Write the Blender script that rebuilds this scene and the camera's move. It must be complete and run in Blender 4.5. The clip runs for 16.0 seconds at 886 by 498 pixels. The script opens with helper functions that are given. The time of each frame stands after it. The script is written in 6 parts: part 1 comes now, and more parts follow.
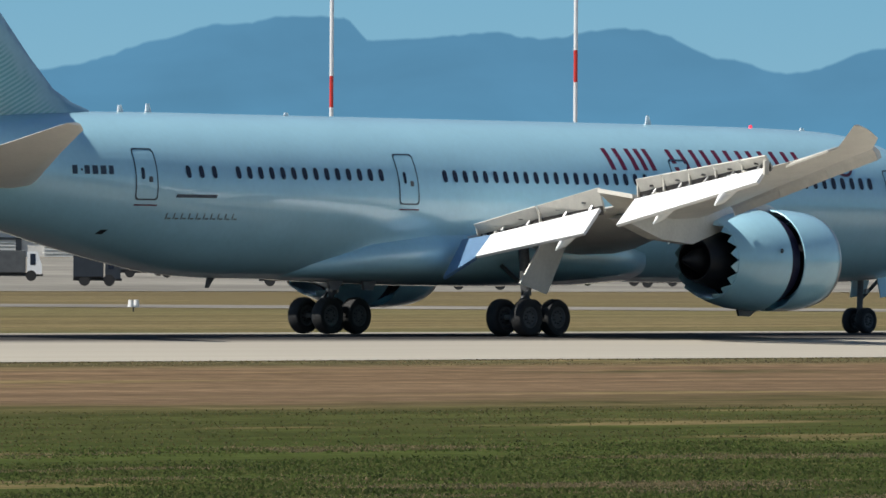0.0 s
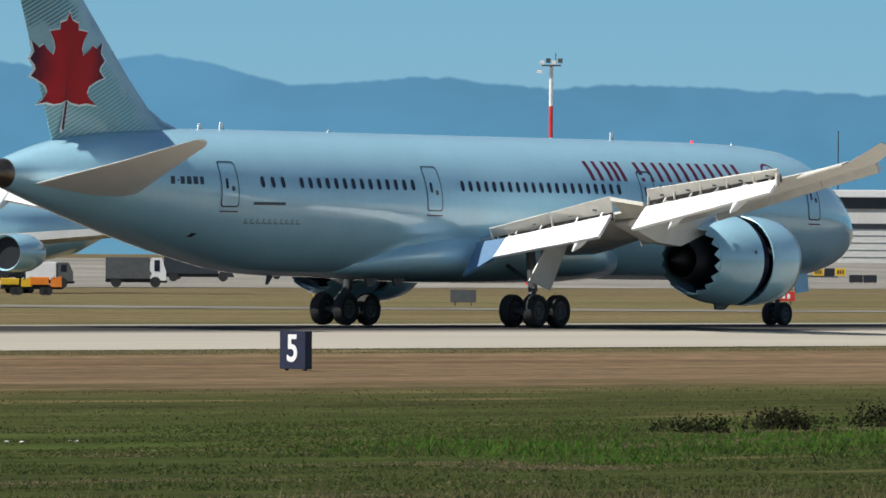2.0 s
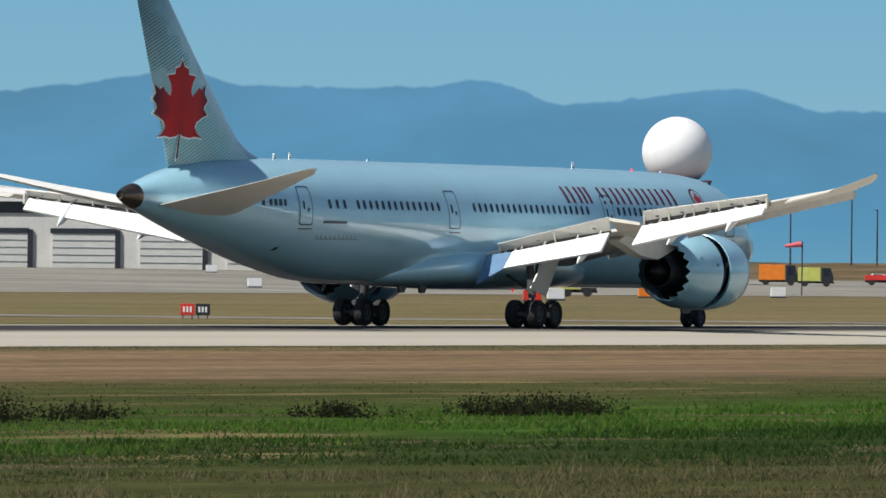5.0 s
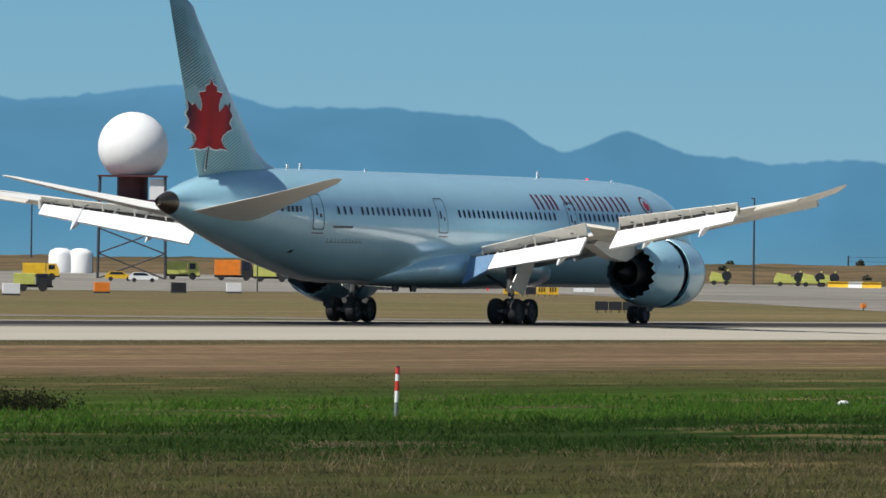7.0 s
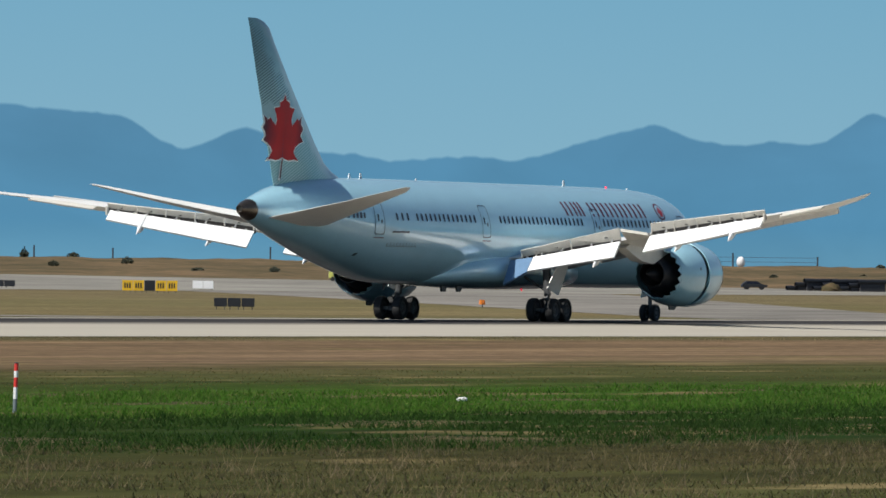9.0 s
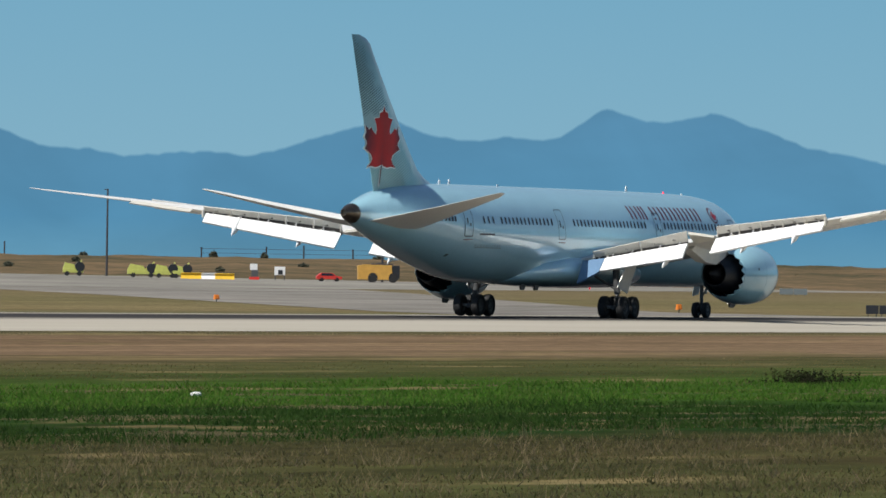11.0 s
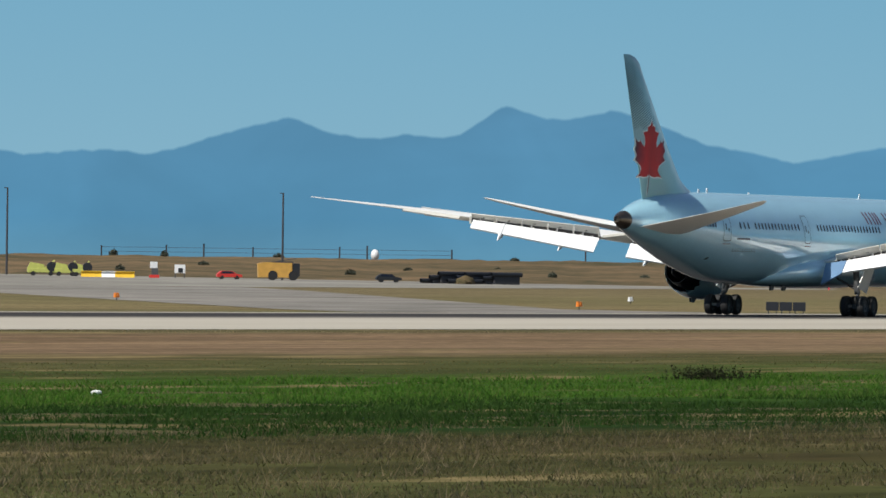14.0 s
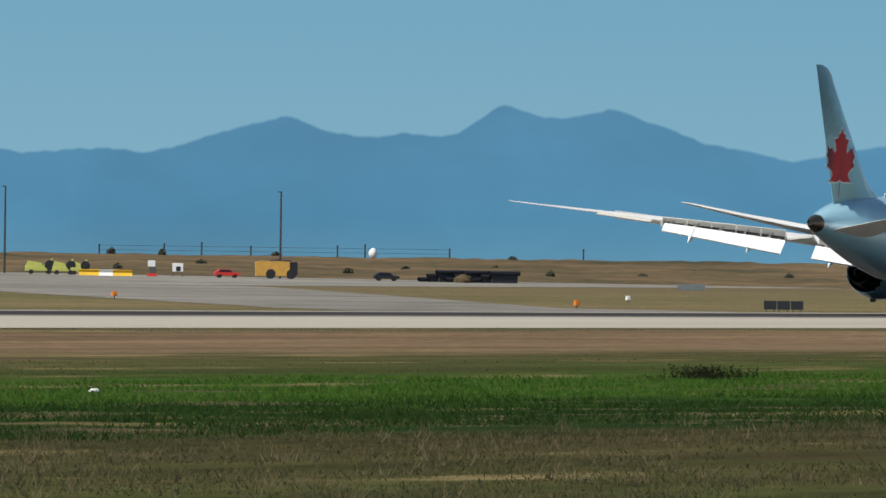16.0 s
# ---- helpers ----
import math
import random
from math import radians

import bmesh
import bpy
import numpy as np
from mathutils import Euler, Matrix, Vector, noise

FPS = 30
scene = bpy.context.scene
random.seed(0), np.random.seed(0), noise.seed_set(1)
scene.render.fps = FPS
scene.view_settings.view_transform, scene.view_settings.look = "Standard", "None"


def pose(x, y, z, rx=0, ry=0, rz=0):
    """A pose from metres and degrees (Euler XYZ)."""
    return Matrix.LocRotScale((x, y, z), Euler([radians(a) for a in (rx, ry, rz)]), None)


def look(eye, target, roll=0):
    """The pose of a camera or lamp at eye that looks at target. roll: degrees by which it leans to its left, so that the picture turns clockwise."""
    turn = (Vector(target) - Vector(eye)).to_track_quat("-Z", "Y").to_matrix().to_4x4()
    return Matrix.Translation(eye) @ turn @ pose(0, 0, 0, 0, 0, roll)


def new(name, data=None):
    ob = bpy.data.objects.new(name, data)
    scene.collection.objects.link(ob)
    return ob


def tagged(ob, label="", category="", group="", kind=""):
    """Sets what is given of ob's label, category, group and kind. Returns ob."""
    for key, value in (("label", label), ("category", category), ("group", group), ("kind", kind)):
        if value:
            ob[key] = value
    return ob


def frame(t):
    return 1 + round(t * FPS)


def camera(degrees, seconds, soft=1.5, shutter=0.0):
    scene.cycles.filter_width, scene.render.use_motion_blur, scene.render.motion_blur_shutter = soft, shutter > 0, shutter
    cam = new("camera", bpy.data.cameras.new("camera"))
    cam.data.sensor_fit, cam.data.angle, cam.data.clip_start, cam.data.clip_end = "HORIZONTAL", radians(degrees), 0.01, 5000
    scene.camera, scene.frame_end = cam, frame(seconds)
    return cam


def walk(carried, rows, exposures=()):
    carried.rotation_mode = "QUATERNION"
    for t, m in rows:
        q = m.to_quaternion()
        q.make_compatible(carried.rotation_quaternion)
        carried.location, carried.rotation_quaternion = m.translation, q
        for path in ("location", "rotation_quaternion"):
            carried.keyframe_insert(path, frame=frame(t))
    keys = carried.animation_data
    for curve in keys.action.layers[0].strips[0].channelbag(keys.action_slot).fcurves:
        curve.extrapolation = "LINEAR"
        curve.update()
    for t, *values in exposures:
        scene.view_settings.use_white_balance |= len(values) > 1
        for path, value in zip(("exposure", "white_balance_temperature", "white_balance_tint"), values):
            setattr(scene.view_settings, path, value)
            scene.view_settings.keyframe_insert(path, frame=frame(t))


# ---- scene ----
EYE = (0.0, 0.0, 3.061)


def aim(pan, tilt, roll):
    p, e = radians(pan), radians(tilt)
    return look(EYE, (EYE[0] + 100 * math.sin(p) * math.cos(e), EYE[1] + 100 * math.cos(p) * math.cos(e), EYE[2] + 100 * math.sin(e)), roll)


cam = camera(4.4996, 16.0, soft=1.6)
walk(cam, [
    (0, aim(49.121, 0.0209, 0.302)),
    (0.5, aim(50.744, 0.0200, 0.362)),
    (1, aim(52.208, 0.0205, 0.467)),
    (1.5, aim(53.448, 0.0192, 0.376)),
    (2, aim(54.596, 0.0245, 0.366)),
    (2.5, aim(55.705, 0.0273, 0.435)),
    (3, aim(56.745, 0.0338, 0.516)),
    (5.5, aim(61.127, 0.0872, 0.637)),
    (6, aim(61.816, 0.0892, 0.733)),
    (6.5, aim(62.490, 0.0908, 0.795)),
    (7, aim(63.141, 0.0888, 0.739)),
    (7.5, aim(63.690, 0.0910, 0.675)),
    (8, aim(64.173, 0.0937, 0.695)),
    (10.5, aim(66.173, 0.0915, 0.847)),
    (11, aim(66.427, 0.0894, 0.880)),
    (11.5, aim(66.611, 0.0897, 0.864)),
    (12, aim(66.742, 0.0891, 0.855)),
    (12.5, aim(66.836, 0.0871, 0.794)),
    (13, aim(66.880, 0.0884, 0.754)),
    (13.5, aim(66.914, 0.0907, 0.765)),
    (14, aim(66.935, 0.0841, 0.753)),
    (14.5, aim(66.947, 0.0824, 0.769)),
    (15, aim(66.948, 0.0812, 0.766)),
    (15.5, aim(66.949, 0.0799, 0.781)),
    (16, aim(66.946, 0.0772, 0.780)),
], [(0, 0.04), (3, 0.08), (6, 0.0), (11, -0.06), (14, -0.03), (15.5, 0.0), (16, -0.12)])

# ---- light ----
SUN = Vector((-0.52, 0.28, 0.80)).normalized()
world = bpy.data.worlds.new("sky")
scene.world = world
world.use_nodes = True
wn, wl = world.node_tree.nodes, world.node_tree.links
wn.clear()
sky = wn.new("ShaderNodeTexSky")
sky.sky_type = "NISHITA"
sky.sun_disc = False
sky.sun_elevation = math.asin(SUN.z)
sky.sun_rotation = math.atan2(SUN.x, SUN.y)
sky.altitude = 0
sky.air_density = 1.0
sky.dust_density = 0.0
sky.ozone_density = 2.5
wb = wn.new("ShaderNodeBackground")
wb.inputs["Strength"].default_value = 0.07
wo = wn.new("ShaderNodeOutputWorld")
wl.new(sky.outputs[0], wb.inputs["Color"])
wl.new(wb.outputs[0], wo.inputs["Surface"])
sun_data = bpy.data.lights.new("sun", "SUN")
sun_data.energy = 5.6
sun_data.angle = radians(0.53)
sun_data.color = (1.0, 0.96, 0.88)
sun = new("sun", sun_data)
sun.matrix_world = look(SUN * 200, (0, 0, 0))
scene.view_settings.exposure = 0.0


# ---- materials ----
def material(name, base, rough=0.5, metal=0.0, vary=0.12, scale=1.0, bump=0.0, bump_scale=None, second=None, island=0.0, stretch=(1, 1, 1), coat=0.0, spec=0.5):
    """A surface with colour variation at two scales and fine relief."""
    m = bpy.data.materials.new(name)
    m.use_nodes = True
    n, l = m.node_tree.nodes, m.node_tree.links
    b = n["Principled BSDF"]
    b.inputs["Roughness"].default_value = rough
    b.inputs["Metallic"].default_value = metal
    b.inputs["Coat Weight"].default_value = coat
    b.inputs["Coat Roughness"].default_value = 0.04
    b.inputs["Specular IOR Level"].default_value = spec
    tc = n.new("ShaderNodeTexCoord")
    mp = n.new("ShaderNodeMapping")
    mp.inputs["Scale"].default_value = stretch
    l.new(tc.outputs["Object"], mp.inputs["Vector"])
    a, c = n.new("ShaderNodeTexNoise"), n.new("ShaderNodeTexNoise")
    a.inputs["Scale"].default_value, c.inputs["Scale"].default_value = scale, scale * 9.3
    a.inputs["Detail"].default_value, c.inputs["Detail"].default_value = 4, 5
    for t in (a, c):
        l.new(mp.outputs[0], t.inputs["Vector"])
    mix = n.new("ShaderNodeMix")
    mix.data_type = "FLOAT"
    mix.inputs[0].default_value = 0.45
    l.new(a.outputs["Fac"], mix.inputs[2])
    l.new(c.outputs["Fac"], mix.inputs[3])
    ramp = n.new("ShaderNodeValToRGB")
    second = second or tuple(v * (1 - vary) for v in base)
    first = tuple(min(1, v * (1 + vary * 0.6)) for v in base)
    ramp.color_ramp.elements[0].position, ramp.color_ramp.elements[1].position = 0.36, 0.64
    ramp.color_ramp.elements[0].color, ramp.color_ramp.elements[1].color = (*second, 1), (*first, 1)
    l.new(mix.outputs[0], ramp.inputs[0])
    l.new(ramp.outputs[0], b.inputs["Base Color"])
    if bump:
        d = n.new("ShaderNodeTexNoise")
        d.inputs["Scale"].default_value = bump_scale or scale * 20
        d.inputs["Detail"].default_value = 5
        l.new(mp.outputs[0], d.inputs["Vector"])
        bp = n.new("ShaderNodeBump")
        bp.inputs["Strength"].default_value = bump
        bp.inputs["Distance"].default_value = 0.05
        l.new(d.outputs["Fac"], bp.inputs["Height"])
        l.new(bp.outputs[0], b.inputs["Normal"])
    return m


def glowing(name, color, strength):
    m = bpy.data.materials.new(name)
    m.use_nodes = True
    b = m.node_tree.nodes["Principled BSDF"]
    b.inputs["Base Color"].default_value = (*color, 1)
    b.inputs["Emission Color"].default_value = (*color, 1)
    b.inputs["Emission Strength"].default_value = strength
    return m


PAINT = material("pale blue aircraft paint", (0.38, 0.66, 0.775), 0.30, 0.08, 0.05, 0.5, coat=1.0)
WINGGREY = material("light grey wing paint", (0.74, 0.73, 0.70), 0.4, 0.0, 0.1, 0.9)
WHITEPANEL = material("white flap paint", (0.88, 0.88, 0.87), 0.4, 0.0, 0.05, 0.9)
TAILGREY = material("pale tailplane paint", (0.84, 0.82, 0.77), 0.4, 0, 0.06, 0.7)
RED = material("red livery paint", (0.46, 0.012, 0.02), 0.35, 0, 0.2, 0.5)
# body paint darkened for the fuselage's shade on the flap root
ROOTSHADE = material("mid blue body paint with flap root shade", (0.15, 0.26, 0.42), 0.35, 0.1, 0.1, 1.0, coat=0.5)
HULLNAVY = material("navy sign panel", (0.018, 0.022, 0.05), 0.5, 0, 0.2, 3)
DARKRED = material("dark red lettering paint", (0.13, 0.005, 0.035), 0.5, 0, 0.1, 2)
DARKBLUE = material("dark blue marking paint", (0.02, 0.04, 0.07), 0.4, 0, 0.1, 2)
GLASS = material("dark cabin window", (0.012, 0.014, 0.03), 0.12, 0, 0.1, 2)
RUBBER = material("black tyre rubber", (0.018, 0.018, 0.019), 0.75, 0, 0.2, 5, 0.2)
DARKMETAL = material("dark exhaust metal", (0.014, 0.014, 0.018), 0.5, 0.3, 0.3, 3)
CONEMETAL = material("brown heat stained metal", (0.16, 0.13, 0.10), 0.35, 0.9, 0.4, 1.5)
STEEL = material("bare steel", (0.5, 0.5, 0.5), 0.35, 0.9, 0.2, 3)
GEARGREY = material("grey gear paint", (0.085, 0.088, 0.092), 0.55, 0.1, 0.3, 3)
WHITE = material("white paint", (0.8, 0.8, 0.8), 0.45, 0, 0.06, 0.6)
BLACK = material("black panel", (0.015, 0.017, 0.022), 0.5, 0, 0.2, 3)
YELLOW = material("yellow paint", (0.75, 0.45, 0.02), 0.45, 0, 0.15, 1)
ORANGE = material("orange paint", (0.8, 0.22, 0.02), 0.45, 0, 0.15, 1)
AMBER = material("faded orange yellow paint", (0.62, 0.34, 0.07), 0.5, 0, 0.15, 1)
LIME = material("lime yellow paint", (0.52, 0.54, 0.13), 0.45, 0, 0.15, 1)
CARRED = material("red vehicle paint", (0.65, 0.04, 0.03), 0.35, 0, 0.15, 1)
DARKPOLE = material("dark weathered pole", (0.045, 0.045, 0.05), 0.7, 0, 0.2, 2)
CONCRETE = material("pale building concrete", (0.68, 0.67, 0.64), 0.8, 0, 0.1, 0.2, 0.1)
CASCADE = material("dark cascade metal", (0.02, 0.018, 0.05), 0.5, 0.3, 0.3, 4)
SPOILER = material("cream grey spoiler paint", (0.66, 0.63, 0.56), 0.5, 0, 0.12, 2.0)
MARKGREY = material("grey marking paint", (0.16, 0.19, 0.20), 0.4, 0, 0.1, 2)
FINRIM = material("near white fin paint", (0.72, 0.80, 0.78), 0.35, 0, 0.05, 0.8)
# painted shade of the flap gap; also colours slots and some fittings
GAPDARK = material("dark flap gap shade and fittings", (0.035, 0.032, 0.030), 0.6, 0, 0.4, 3)
STEM = material("dark plum marking paint", (0.06, 0.006, 0.014), 0.4, 0, 0.1, 2)
BEACON = glowing("red beacon lamp", (1.0, 0.04, 0.08), 0.8)


def fin_paint():
    """Pale paint with patches of fine slanting lines: dark behind the upper edge, sea green round the leaf's foot; darker tip."""
    m = material("pale fin paint with fine green lines", (0.30, 0.50, 0.555), 0.3, 0.1, 0.08, 0.5, coat=0.6)
    n, l = m.node_tree.nodes, m.node_tree.links
    b = n["Principled BSDF"]
    base = b.inputs["Base Color"].links[0].from_socket
    tc, sep = n.new("ShaderNodeTexCoord"), n.new("ShaderNodeSeparateXYZ")
    l.new(tc.outputs["Object"], sep.inputs[0])

    def calc(op, p, q=0.0):
        t = n.new("ShaderNodeMath")
        t.operation = op
        for k, v in enumerate((p, q)):
            if isinstance(v, (int, float)):
                t.inputs[k].default_value = v
            else:
                l.new(v, t.inputs[k])
        return t.outputs[0]

    def ease(v, lo, hi):
        r = n.new("ShaderNodeMapRange")
        r.interpolation_type = "SMOOTHSTEP"
        r.inputs["From Min"].default_value, r.inputs["From Max"].default_value = lo, hi
        l.new(v, r.inputs["Value"])
        return r.outputs[0]

    rot, wave, ragged = n.new("ShaderNodeMapping"), n.new("ShaderNodeTexWave"), n.new("ShaderNodeTexNoise")
    rot.inputs["Rotation"].default_value = (0, radians(25), 0)
    wave.bands_direction = "Z"
    wave.inputs["Scale"].default_value = 1.95
    wave.inputs["Distortion"].default_value = 0.6
    wave.inputs["Detail"].default_value = 3
    wave.inputs["Detail Scale"].default_value = 6
    l.new(tc.outputs["Object"], rot.inputs[0])
    l.new(rot.outputs[0], wave.inputs["Vector"])
    ragged.inputs["Scale"].default_value = 0.9
    ragged.inputs["Detail"].default_value = 3
    l.new(tc.outputs["Object"], ragged.inputs["Vector"])
    lines = ease(wave.outputs["Fac"], 0.42, 0.62)
    wob = calc("MULTIPLY", calc("SUBTRACT", ragged.outputs["Fac"], 0.5), 3.0)
    # metres behind the leading edge, and height
    behind = calc("SUBTRACT", -12.0, calc("ADD", sep.outputs["X"], sep.outputs["Z"]))
    behind = calc("ADD", behind, wob)
    high = calc("ADD", sep.outputs["Z"], wob)
    upper = calc("MULTIPLY", ease(high, 11.9, 12.4), ease(behind, 1.1, 1.9))
    lower = calc("MULTIPLY", ease(calc("MULTIPLY", high, -1.0), -11.0, -10.2), ease(behind, 1.0, 2.0))
    tip = ease(sep.outputs["Z"], 12.4, 15.8)
    front = ease(calc("MULTIPLY", behind, -1.0), -0.75, 0.1)

    def blend(fac, under, colour):
        x = n.new("ShaderNodeMix")
        x.data_type = "RGBA"
        l.new(fac, x.inputs[0])
        l.new(under, x.inputs[6])
        x.inputs[7].default_value = (*colour, 1)
        return x.outputs[2]

    col = blend(calc("MULTIPLY", tip, 0.85), base, (0.075, 0.20, 0.26))
    col = blend(calc("MULTIPLY", front, 0.7), col, (0.10, 0.22, 0.34))
    col = blend(calc("MULTIPLY", calc("MULTIPLY", lower, lines), 0.8), col, (0.10, 0.32, 0.33))
    col = blend(calc("MULTIPLY", calc("MULTIPLY", upper, lines), 0.8), col, (0.03, 0.11, 0.14))
    l.new(col, b.inputs["Base Color"])
    return m


FINPALE = fin_paint()


def leaf_paint():
    """Red leaf, brightest either side of its vein, dark plum at the tips, with soft folds."""
    m = material("red leaf paint", (0.5, 0.012, 0.02), 0.45, 0, 0.1, 0.4, spec=0.25)
    n, l = m.node_tree.nodes, m.node_tree.links
    tc, sep, off, away, fold, mix, ramp = (n.new("ShaderNode" + k) for k in ("TexCoord", "SeparateXYZ", "Math", "Math", "TexNoise", "Math", "ValToRGB"))
    off.operation, away.operation, mix.operation = "ADD", "ABSOLUTE", "MULTIPLY_ADD"
    off.inputs[1].default_value = 26.35
    fold.inputs["Scale"].default_value, fold.inputs["Detail"].default_value = 0.9, 1.5
    mix.inputs[1].default_value = 1.5
    l.new(tc.outputs["Object"], sep.inputs[0])
    l.new(tc.outputs["Object"], fold.inputs["Vector"])
    l.new(sep.outputs["X"], off.inputs[0])
    l.new(off.outputs[0], away.inputs[0])
    l.new(fold.outputs["Fac"], mix.inputs[0])
    l.new(away.outputs[0], mix.inputs[2])
    rng_node = n.new("ShaderNodeMapRange")
    rng_node.inputs["From Min"].default_value, rng_node.inputs["From Max"].default_value = 0.6, 3.0
    l.new(mix.outputs[0], rng_node.inputs["Value"])
    e = ramp.color_ramp.elements
    e.new(0.45)
    for k, (p, c) in enumerate(((0.0, (0.30, 0.006, 0.010)), (0.4, (0.42, 0.008, 0.012)), (1.0, (0.06, 0.003, 0.018)))):
        e[k].position, e[k].color = p, (*c, 1)
    l.new(rng_node.outputs[0], ramp.inputs[0])
    l.new(ramp.outputs[0], n["Principled BSDF"].inputs["Base Color"])
    return m


LEAFRED = leaf_paint()
GREYBOARD = material("grey sign back", (0.10, 0.105, 0.11), 0.6, 0.2, 0.2, 2)
PINK = material("faded red cloth and plastic", (0.62, 0.10, 0.13), 0.6, 0, 0.2, 1)
DARKREDSTEEL = material("dark red painted steel", (0.10, 0.03, 0.035), 0.6, 0, 0.2, 1)
DARKPANEL = material("dark glazing and shade panel", (0.03, 0.035, 0.045), 0.3, 0, 0.2, 1)
DOORGREY = material("grey roller door", (0.66, 0.66, 0.64), 0.6, 0, 0.12, 0.5, stretch=(1, 1, 6))
NAVY = material("dark blue fin paint", (0.02, 0.05, 0.08), 0.4, 0, 0.2, 0.5)


# ---- mesh helpers ----
def mesh_object(name, verts, faces, mat, parent=None, label="", smooth=False):
    me = bpy.data.meshes.new(name)
    me.from_pydata([tuple(v) for v in verts], [], faces)
    me.materials.append(mat)
    if smooth:
        me.polygons.foreach_set("use_smooth", [True] * len(me.polygons))
    me.update()
    ob = new(name, me)
    if parent:
        ob.parent = parent
    if label:
        ob["label"] = label
    return ob


def part(name, bm, mat, parent=None, label="", smooth=False, clean=True):
    if clean:
        bmesh.ops.recalc_face_normals(bm, faces=bm.faces)
    me = bpy.data.meshes.new(name)
    bm.to_mesh(me)
    bm.free()
    me.materials.append(mat)
    if smooth:
        me.polygons.foreach_set("use_smooth", [True] * len(me.polygons))
        me.set_sharp_from_angle(angle=radians(38))
    ob = new(name, me)
    if parent:
        ob.parent = parent
    if label:
        ob["label"] = label
    return ob


def loft(rings, caps=True, bm=None):
    """Joins rings of equally many points into a skin."""
    bm = bm or bmesh.new()
    vs = [[bm.verts.new(p) for p in r] for r in rings]
    n = len(rings[0])
    for a, b in zip(vs, vs[1:]):
        for i in range(n):
            bm.faces.new((a[i], a[(i + 1) % n], b[(i + 1) % n], b[i]))
    if caps:
        bm.faces.new(vs[0][::-1])
        bm.faces.new(vs[-1])
    return bm


def box(x0, x1, y0, y1, z0, z1, bevel=0.0, bm=None):
    own = bmesh.new()
    bmesh.ops.create_cube(own, size=1)
    for v in own.verts:
        v.co = Vector(((x0 + x1) / 2 + v.co.x * (x1 - x0), (y0 + y1) / 2 + v.co.y * (y1 - y0), (z0 + z1) / 2 + v.co.z * (z1 - z0)))
    if bevel:
        bmesh.ops.bevel(own, geom=own.edges[:], offset=bevel, segments=2, affect="EDGES", profile=0.7)
    if bm is None:
        return own
    return merge(bm, own)


def merge(bm, own):
    me = bpy.data.meshes.new("tmp")
    own.to_mesh(me)
    own.free()
    bm.from_mesh(me)
    bpy.data.meshes.remove(me)
    return bm


def tube(p, q, r0, r1=None, n=12, bm=None):
    """A round bar from p to q."""
    p, q = Vector(p), Vector(q)
    r1 = r0 if r1 is None else r1
    w = (q - p).normalized()
    a = w.orthogonal().normalized()
    b = w.cross(a)
    ring = lambda c, r: [c + a * (r * math.cos(k * math.tau / n)) + b * (r * math.sin(k * math.tau / n)) for k in range(n)]
    return loft([ring(p, r0), ring(q, r1)], bm=bm)


def plate(corners, thick, bm=None):
    """A flat panel of four or more corners with a thickness."""
    c = [Vector(v) for v in corners]
    nrm = (c[1] - c[0]).cross(c[2] - c[0]).normalized() * thick / 2
    return loft([[v + nrm for v in c], [v - nrm for v in c]], bm=bm)


# ---- ground ----
CENTRE = 276.42


def ground_z(y):
    """Height of the ground across the runway, which is crowned."""
    ys = (-900, 120, 212, 235, CENTRE, 318, 345, 700, 800, 1040, 6000)
    zs = (-0.6, -0.6, -0.62, -0.35, 0.0, -0.36, -0.62, -0.6, 0.0, 1.9, 2.4)
    return float(np.interp(y, ys, zs))


def at(bearing, dist, lift=0.0):
    """A place on the ground at a bearing and distance from the eye."""
    x, y = dist * math.sin(radians(bearing)), dist * math.cos(radians(bearing))
    return Vector((x, y, ground_z(y) + lift))


def strip(name, left, right, mat, lift, label="", rows=40, cols=10):
    """A paved strip on the ground between two lines of equally many corners."""
    def along(line, f):
        k = min(int(f * (len(line) - 1)), len(line) - 2)
        g = f * (len(line) - 1) - k
        return Vector(line[k]).lerp(Vector(line[k + 1]), g)
    verts, faces = [], []
    for r in range(rows + 1):
        a, b = along(left, r / rows), along(right, r / rows)
        for c in range(cols + 1):
            p = a.lerp(b, c / cols)
            verts.append((p.x, p.y, ground_z(p.y) + lift))
    for r in range(rows):
        for c in range(cols):
            k = r * (cols + 1) + c
            faces.append((k, k + 1, k + cols + 2, k + cols + 1))
    return tagged(mesh_object(name, verts, faces, mat), label, name.split("_")[0], kind="structure")


